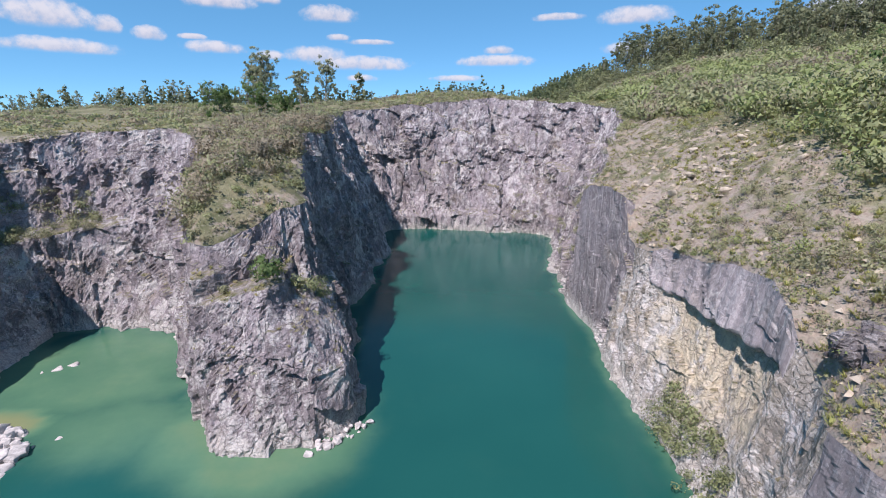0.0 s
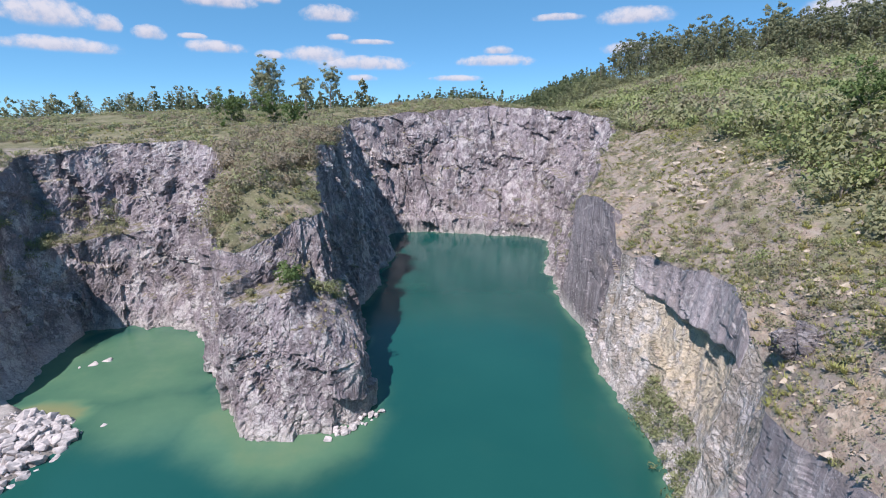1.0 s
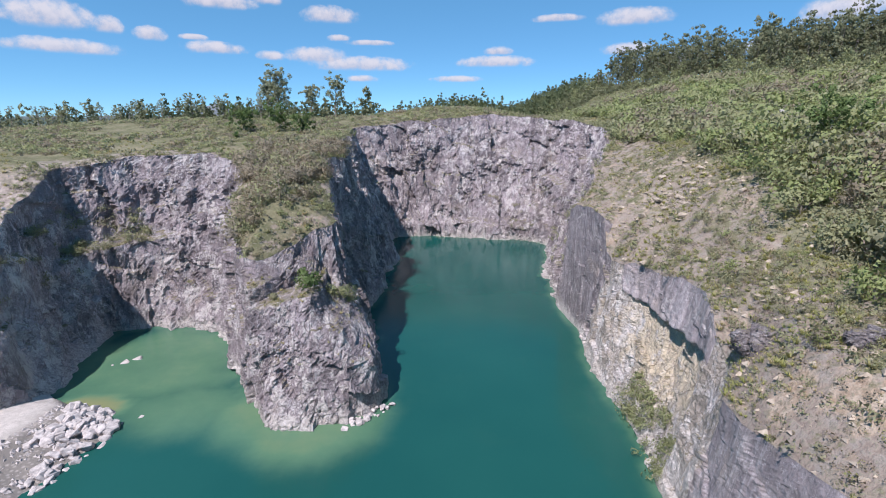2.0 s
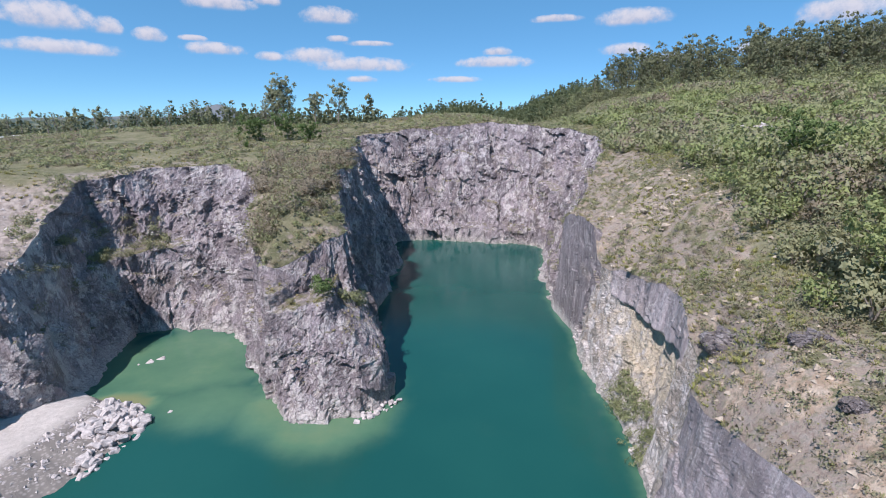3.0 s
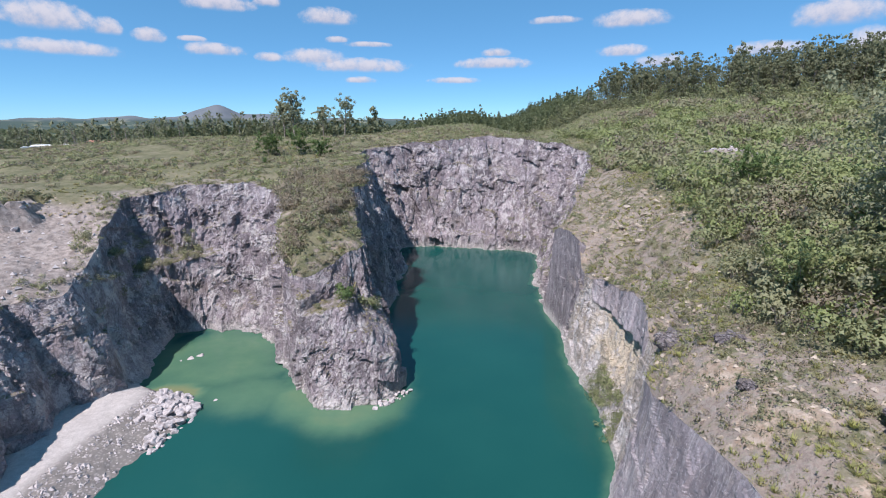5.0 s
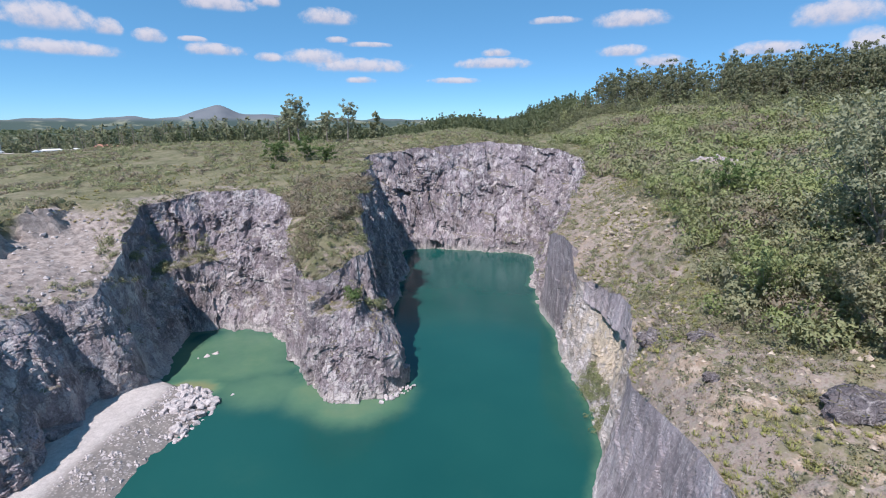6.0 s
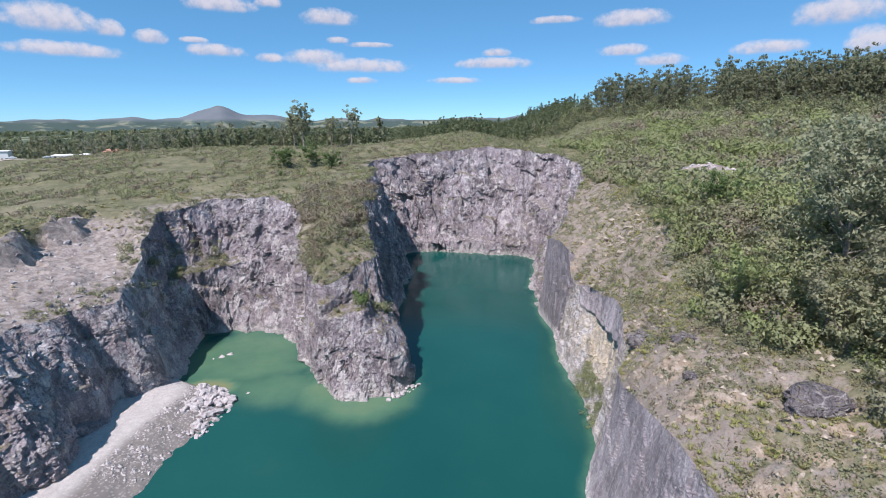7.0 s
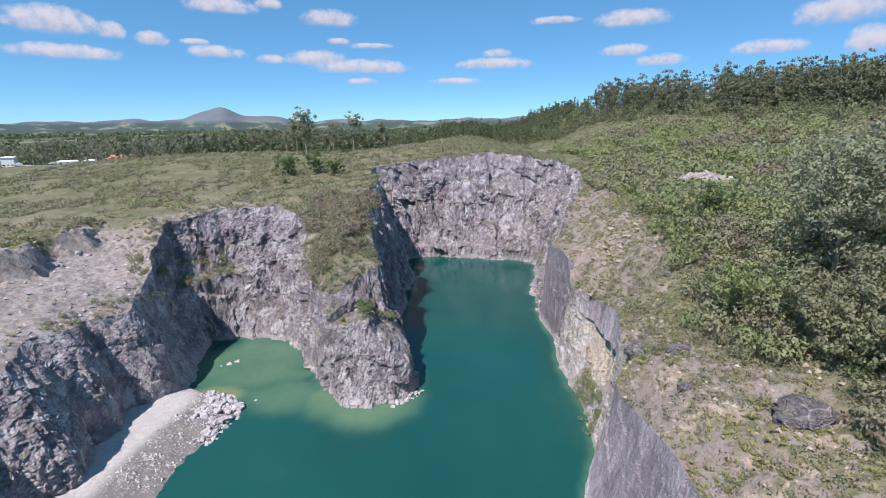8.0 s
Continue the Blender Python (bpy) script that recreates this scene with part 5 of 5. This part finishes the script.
stuff("ledge_scrub", spread(bush, spots, 42), LEAF_GREY, "grey-green scrub on a ledge of the wall", "scrub")
spots = [(*p, 0.4 + 0.5 * (i % 7) / 6) for i, p in enumerate(ledge_spots(3, 26, (25, 45, 150, 195, 4, 22), 0.5))]
stuff("ledge_scrub", spread(bush, spots, 43), LEAF_GREY, "grey-green scrub at the foot of the far wall", "scrub")
spots = [(*p, 0.5 + 0.7 * (i % 7) / 6) for i, p in enumerate(ledge_spots(4, 60, (24, 34, 38, 56, 0.3, 6), 0.3))]
stuff("waterside_scrub", spread(bush, spots, 44), LEAF_GREEN, "green and brown scrub along the water", "scrub")
spots = [(*p, 0.4 + 0.4 * (i % 7) / 6) for i, p in enumerate(ledge_spots(5, 90, (-95, 46, 40, 210, 6, 46), 0.6))]
stuff("wall_weeds", spread(low, spots, 45), LEAF_GREY, "weeds in cracks of the rock", "weeds")
spots = [(*p, 0.7 + 0.6 * (i % 7) / 6) for i, p in enumerate(ledge_spots(6, 40, (30, 46, 100, 150, 4, 36), 0.3))]
stuff("ledge_scrub", spread(bush, spots, 46), LEAF_GREY, "dry scrub on the weathered wall", "scrub")


# ---- stones ----
def stone_mesh(name, seed, mat, sx=1.0, sy=0.8, sz=0.6, corners=15):
    """An angular broken block about two metres across at size 1, base near z 0."""
    r_ = np.random.RandomState(seed)
    bm = bmesh.new()
    for _ in range(corners):
        v_ = r_.normal(0, 1, 3)
        v_ = np.sign(v_) * np.abs(v_ / np.linalg.norm(v_)) ** 0.6 * (0.75 + 0.25 * r_.rand())
        bm.verts.new((v_[0] * sx, v_[1] * sy, v_[2] * sz + 0.35 * sz))
    hull = bmesh.ops.convex_hull(bm, input=bm.verts)
    bmesh.ops.delete(bm, geom=[g_ for g_ in hull["geom_interior"] if isinstance(g_, bmesh.types.BMVert)], context="VERTS")
    bmesh.ops.bevel(bm, geom=bm.edges[:], offset=0.04, segments=1, affect="EDGES")
    me = bpy.data.meshes.new(name)
    bm.to_mesh(me)
    bm.free()
    me.materials.append(mat)
    return me


blocks = [stone_mesh("boulder", 500 + k, PALE_STONE, 1, 0.75 + 0.05 * k, 0.55 + 0.06 * (k % 3)) for k in range(8)]
slabs = [stone_mesh("boulder", 520 + k, DARK_STONE, 1, 0.7, 0.4) for k in range(3)]
def outcrop_mesh(seed):
    """A jutting mass of broken rock."""
    bm = bmesh.new()
    bmesh.ops.create_icosphere(bm, subdivisions=5, radius=1.0)
    p = np.array([v_.co for v_ in bm.verts])
    d_ = 0.85 + 0.16 * facets(p + seed * 7, (0.9, 0.9, 1.3), seed, 0.9)[0] + 0.08 * facets(p + seed * 7, (0.3, 0.3, 0.5), seed + 9, 0.9)[0]
    for v_, k_ in zip(bm.verts, d_):
        v_.co = Vector((v_.co.x * k_, v_.co.y * k_ * 0.7, v_.co.z * k_ * 0.75 + 0.2))
    me = bpy.data.meshes.new("rock_outcrop")
    bm.to_mesh(me)
    bm.free()
    me.materials.append(ROCK_DARK)
    return me


outcrops = [outcrop_mesh(k) for k in (3, 5, 8)]
buff = [stone_mesh("boulder", 540 + k, BUFF_STONE, 1, 0.8, 0.45) for k in range(4)]


def boulder(meshes, x, y, z_, s, label, group, r_):
    ob = new("boulder", meshes[r_.randrange(len(meshes))])
    ob.matrix_world = pose(x, y, z_, r_.uniform(-25, 25), r_.uniform(-25, 25), r_.uniform(0, 360)) @ Matrix.Scale(s, 4)
    return tagged(ob, label, "boulder", group)


r_ = random.Random(12)
for k in range(170):
    u_ = r_.uniform(0.6, 0.87) if k % 5 else r_.uniform(0.5, 0.6)
    q_ = r_.uniform(-0.08, 0.33) if u_ > 0.6 else r_.uniform(-0.06, 0.12)
    p = ramp_at([u_], [q_])[0]
    boulder(blocks, p[0], p[1], p[2] + 0.05, r_.choice((0.45, 0.6, 0.7, 0.85, 1.0, 1.15)), "pale angular quarry block on the ramp's bank", "blocks along the bank", r_)
for k in range(30):
    u_ = r_.gauss(0, 1.7)
    x, y = -13.4 + u_, 52.4 + 0.9 * u_ + r_.gauss(0, 0.6)
    boulder(blocks, x, y, r_.uniform(-0.2, 0.4), r_.uniform(0.3, 0.85), "pale fallen block at the promontory's foot", "blocks at the promontory", r_)
for x, y, s in ((-64.7, 70.2, 1.6), (-62.6, 71.4, 1.9), (-66.2, 69.0, 1.1), (-50, 52.5, 0.9)):
    boulder(blocks, x, y, -0.72 * s, s, "pale flat rock just breaking the water", "rocks in the shallows", r_)
for k in range(34):
    x, y = 43 + r_.gauss(0, 5.5), 74 + r_.gauss(0, 4.5)
    boulder(buff, x, y, at(x, y, 0.0), r_.choice((0.3, 0.5, 0.7, 1.0)), "buff stone in the scree patch", "scree stones", r_)
for x, y, s in ((36, 73, 1.5), (39.5, 75, 1.1), (40, 66, 1.3), (47, 62, 1.2), (37.5, 69, 0.9)):
    boulder(buff, x, y, at(x, y, 0.3), s, "large buff rock jutting from the slope", "rocks on the slope", r_)
for k in range(22):
    x, y = 49 + r_.gauss(0, 4), -6 + r_.gauss(0, 6)
    boulder(buff, x, y, at(x, y, 0.0), r_.choice((0.4, 0.6, 0.9)), "buff stone on the eroded bank", "bank stones", r_)
for x, y, s, tilt in ((38.5, 1, 3.6, 50), (34, 22, 2.2, 60), (31.5, 31.5, 2.8, 40), (42, 19, 1.6, 20), (45, 17, 1.8, 30), (30, 12, 1.2, 20)):
    ob = new("rock_outcrop", outcrops[int(x) % 3])
    ob.matrix_world = pose(x, y, at(x, y, 0.1 * s), tilt * 0.5, 0, -60 + x) @ Matrix.Scale(s, 4)
    tagged(ob, "dark grey rock outcrop jutting from the slope", "rock", "outcrops on the slope")
for k in range(26):
    y = r_.uniform(30, 84)
    x = -75 - 27.5 + 2.5 * math.sin(y * 0.35) + r_.gauss(0, 1.5)
    ob = boulder(blocks + slabs, x, y, at(x, y, 0.3), r_.uniform(0.4, 1.1), "broken pale rock along the bench", "rocks on the bench", r_)
for k in range(26):
    x, y = 81 + r_.gauss(0, 6), 106 + r_.gauss(0, 2.2)
    boulder(blocks, x, y, at(x, y, 0.1), r_.choice((0.4, 0.6, 0.9)), "pale grey stone in the rubble heap", "rubble heap", r_)
pebble = [np.array([(0.5, 0, 0), (-0.3, 0.4, 0), (0, 0.1, 0.35), (0.5, 0, 0), (0, 0.1, 0.35), (-0.2, -0.4, 0), (-0.2, -0.4, 0), (0, 0.1, 0.35), (-0.3, 0.4, 0)]) * k for k in (0.5, 0.8, 1.1)]
pb = scatter(51, 5000, 20, 62, -25, 110, lambda x, y, d, nz: (right_d(x, y) < 28) & (nz > 0.4), 0.4, 1.3, 0.0)
stuff("scattered_stones", spread(pebble, pb[:1700], 52), BUFF_STONE, "small buff stones scattered over the slope", "stones")
pb = scatter(53, 6000, -106, -70, -10, 86, lambda x, y, d, nz: (-75 - x < 30), 0.4, 1.5, 0.0)
stuff("scattered_stones", spread(pebble, pb[:500], 54), PALE_STONE, "pale rubble on the quarry bench", "stones")
U_, Q_ = np.random.RandomState(55).rand(2, 700)
pr = ramp_at(0.3 + 0.55 * U_, 0.02 + 0.45 * Q_)
stuff("scattered_stones", spread(pebble, np.concatenate([pr, 0.3 + 0.9 * (U_[:, None] * 7 % 1)], 1), 56), PALE_STONE, "pale rubble on the ramp's bank", "stones")


# ---- houses, road and cars beyond the plateau ----
def box_mesh(name, x0, x1, y0, y1, z0, z1, mat, bevel=0.03):
    bm = bmesh.new()
    bmesh.ops.create_cube(bm, size=1.0)
    for v_ in bm.verts:
        v_.co = Vector(((x0 + x1) / 2 + v_.co.x * (x1 - x0), (y0 + y1) / 2 + v_.co.y * (y1 - y0), (z0 + z1) / 2 + v_.co.z * (z1 - z0)))
    bmesh.ops.bevel(bm, geom=bm.edges[:], offset=bevel, segments=1, affect="EDGES")
    me = bpy.data.meshes.new(name)
    bm.to_mesh(me)
    bm.free()
    me.materials.append(mat)
    return me


def house(w, d, h, wall_mat, roof_mat, label, pitch=0.35):
    root = new("house")
    body = part("wall", box_mesh("wall", -w / 2, w / 2, -d / 2, d / 2, -1, h, wall_mat), root)
    e = 0.5
    rv = [(-w / 2 - e, -d / 2 - e, h), (w / 2 + e, -d / 2 - e, h), (w / 2 + e, d / 2 + e, h), (-w / 2 - e, d / 2 + e, h), (-w / 2 + d * 0.3, 0, h + d * pitch), (w / 2 - d * 0.3, 0, h + d * pitch)]
    rv += [(a_, b_, c_ - 0.2) for a_, b_, c_ in rv[:4]]
    me = bpy.data.meshes.new("roof")
    me.from_pydata(rv, [], [(0, 1, 5, 4), (1, 2, 5), (2, 3, 4, 5), (3, 0, 4), (9, 8, 7, 6), (0, 6, 7, 1), (1, 7, 8, 2), (2, 8, 9, 3), (3, 9, 6, 0)])
    me.materials.append(roof_mat)
    part("roof", me, root)
    for k in range(3):
        x = -w / 2 + w * (k + 0.5) / 3
        if k == 1:
            part("door", box_mesh("door", x - 0.5, x + 0.5, -d / 2 - 0.06, -d / 2 + 0.05, 0, 2.1, BARK), root)
        else:
            win = part("window", box_mesh("window", x - 0.8, x + 0.8, -d / 2 - 0.06, -d / 2 + 0.05, 0.8, 2.2, WHITE_PAINT), root)
            part("pane", box_mesh("pane", x - 0.68, x + 0.68, -d / 2 - 0.075, -d / 2 - 0.055, 0.92, 2.08, GLASS_DARK, 0.005), win)
    return tagged(root, label, "house")


stand(house(13, 8, 3.2, RENDER_WALL, ROOF_TILE, "low house with red clay tile roof among trees"), -236, 292, 12)
stand(house(7, 6, 2.8, RENDER_WALL, ROOF_TILE, "small pink outbuilding with red roof"), -222, 284, 12)
stand(house(7, 6, 6.5, WHITE_PAINT, WHITE_PAINT, "pale two-storey block house beside the road", 0.1), -286, 262, 20)
stand(house(11, 5, 2.6, WHITE_PAINT, WHITE_PAINT, "long white shed near the road", 0.15), -248, 262, 30)
stand(house(6, 5, 2.6, WHITE_PAINT, WHITE_PAINT, "small white shed near the road", 0.15), -237, 266, 30)
stand(house(9, 6, 3, WHITE_PAINT, BLUE_PAINT, "blue-roofed shed near the road", 0.25), -272, 232, 10)


def ribbon(name, pts, width, mat, label):
    """A strip of road laid over the ground."""
    pts = np.array(pts, float)
    t_ = np.linspace(0, len(pts) - 1, 60)
    c_ = np.stack([np.interp(t_, np.arange(len(pts)), pts[:, k]) for k in (0, 1)], 1)
    d_ = np.gradient(c_, axis=0)
    d_ /= np.linalg.norm(d_, axis=1)[:, None]
    nn = np.stack([-d_[:, 1], d_[:, 0]], 1)
    off = np.linspace(-width / 2, width / 2, 6)
    p = (c_[:, None, :] + nn[:, None, :] * off[None, :, None]).reshape(-1, 2)
    hh = ground_height(p[:, 0], p[:, 1])[0] + 0.25
    a_ = (np.arange(59)[:, None] * 6 + np.arange(5)[None, :]).ravel()
    return tagged(new(name, raw_mesh(name, np.column_stack([p, hh]), np.stack([a_, a_ + 6, a_ + 7, a_ + 1], 1), [mat], False)), label, "road", kind="structure")


ribbon("road", [(-330, 190), (-285, 222), (-258, 245), (-246, 262), (-238, 285)], 6, SAND_ROAD, "pale dirt road past the sheds")


def car(mat, label):
    root = new("car")
    bm = bmesh.new()
    prof = [(-2.1, 0.35), (-2.1, 0.85), (-1.3, 0.95), (-0.8, 1.45), (0.8, 1.45), (1.5, 0.95), (2.1, 0.8), (2.1, 0.35)]
    vs = [[bm.verts.new((x, sgn * 0.85 * (0.82 if z_ > 1.2 else 1), z_)) for x, z_ in prof] for sgn in (-1, 1)]
    bm.faces.new(vs[0])
    bm.faces.new(vs[1][::-1])
    for i in range(8):
        bm.faces.new((vs[0][i], vs[1][i], vs[1][(i + 1) % 8], vs[0][(i + 1) % 8]))
    bmesh.ops.recalc_face_normals(bm, faces=bm.faces)
    bmesh.ops.bevel(bm, geom=bm.edges[:], offset=0.06, segments=2, affect="EDGES")
    me = bpy.data.meshes.new("body")
    bm.to_mesh(me)
    bm.free()
    me.materials.append(mat)
    part("body", me, root)
    part("windscreen", box_mesh("windscreen", -1.0, 1.1, -0.74, 0.74, 1.0, 1.38, GLASS_DARK), root)
    for x in (-1.35, 1.35):
        for y in (-0.85, 0.85):
            w_ = tube_part("wheel", [(x, y - 0.1, 0.33), (x, y - 0.09, 0.33), (x, y + 0.09, 0.33), (x, y + 0.1, 0.33)], (0.2, 0.33, 0.33, 0.2), RUBBER, root, 12)
            tube_part("rim", [(x, y - 0.115, 0.33), (x, y - 0.114, 0.33), (x, y + 0.114, 0.33), (x, y + 0.115, 0.33)], (0.01, 0.2, 0.2, 0.01), WHITE_PAINT, w_, 10)
    return tagged(root, label, "car")


stand(car(WHITE_PAINT, "white car parked on the dirt road"), -262, 241, 40, -0.3)
stand(car(WHITE_PAINT, "pale car parked beside the sheds"), -250, 252, 50, -0.3)
stand(car(BLUE_PAINT, "blue car parked on the dirt road"), -280, 226, 35, -0.3)
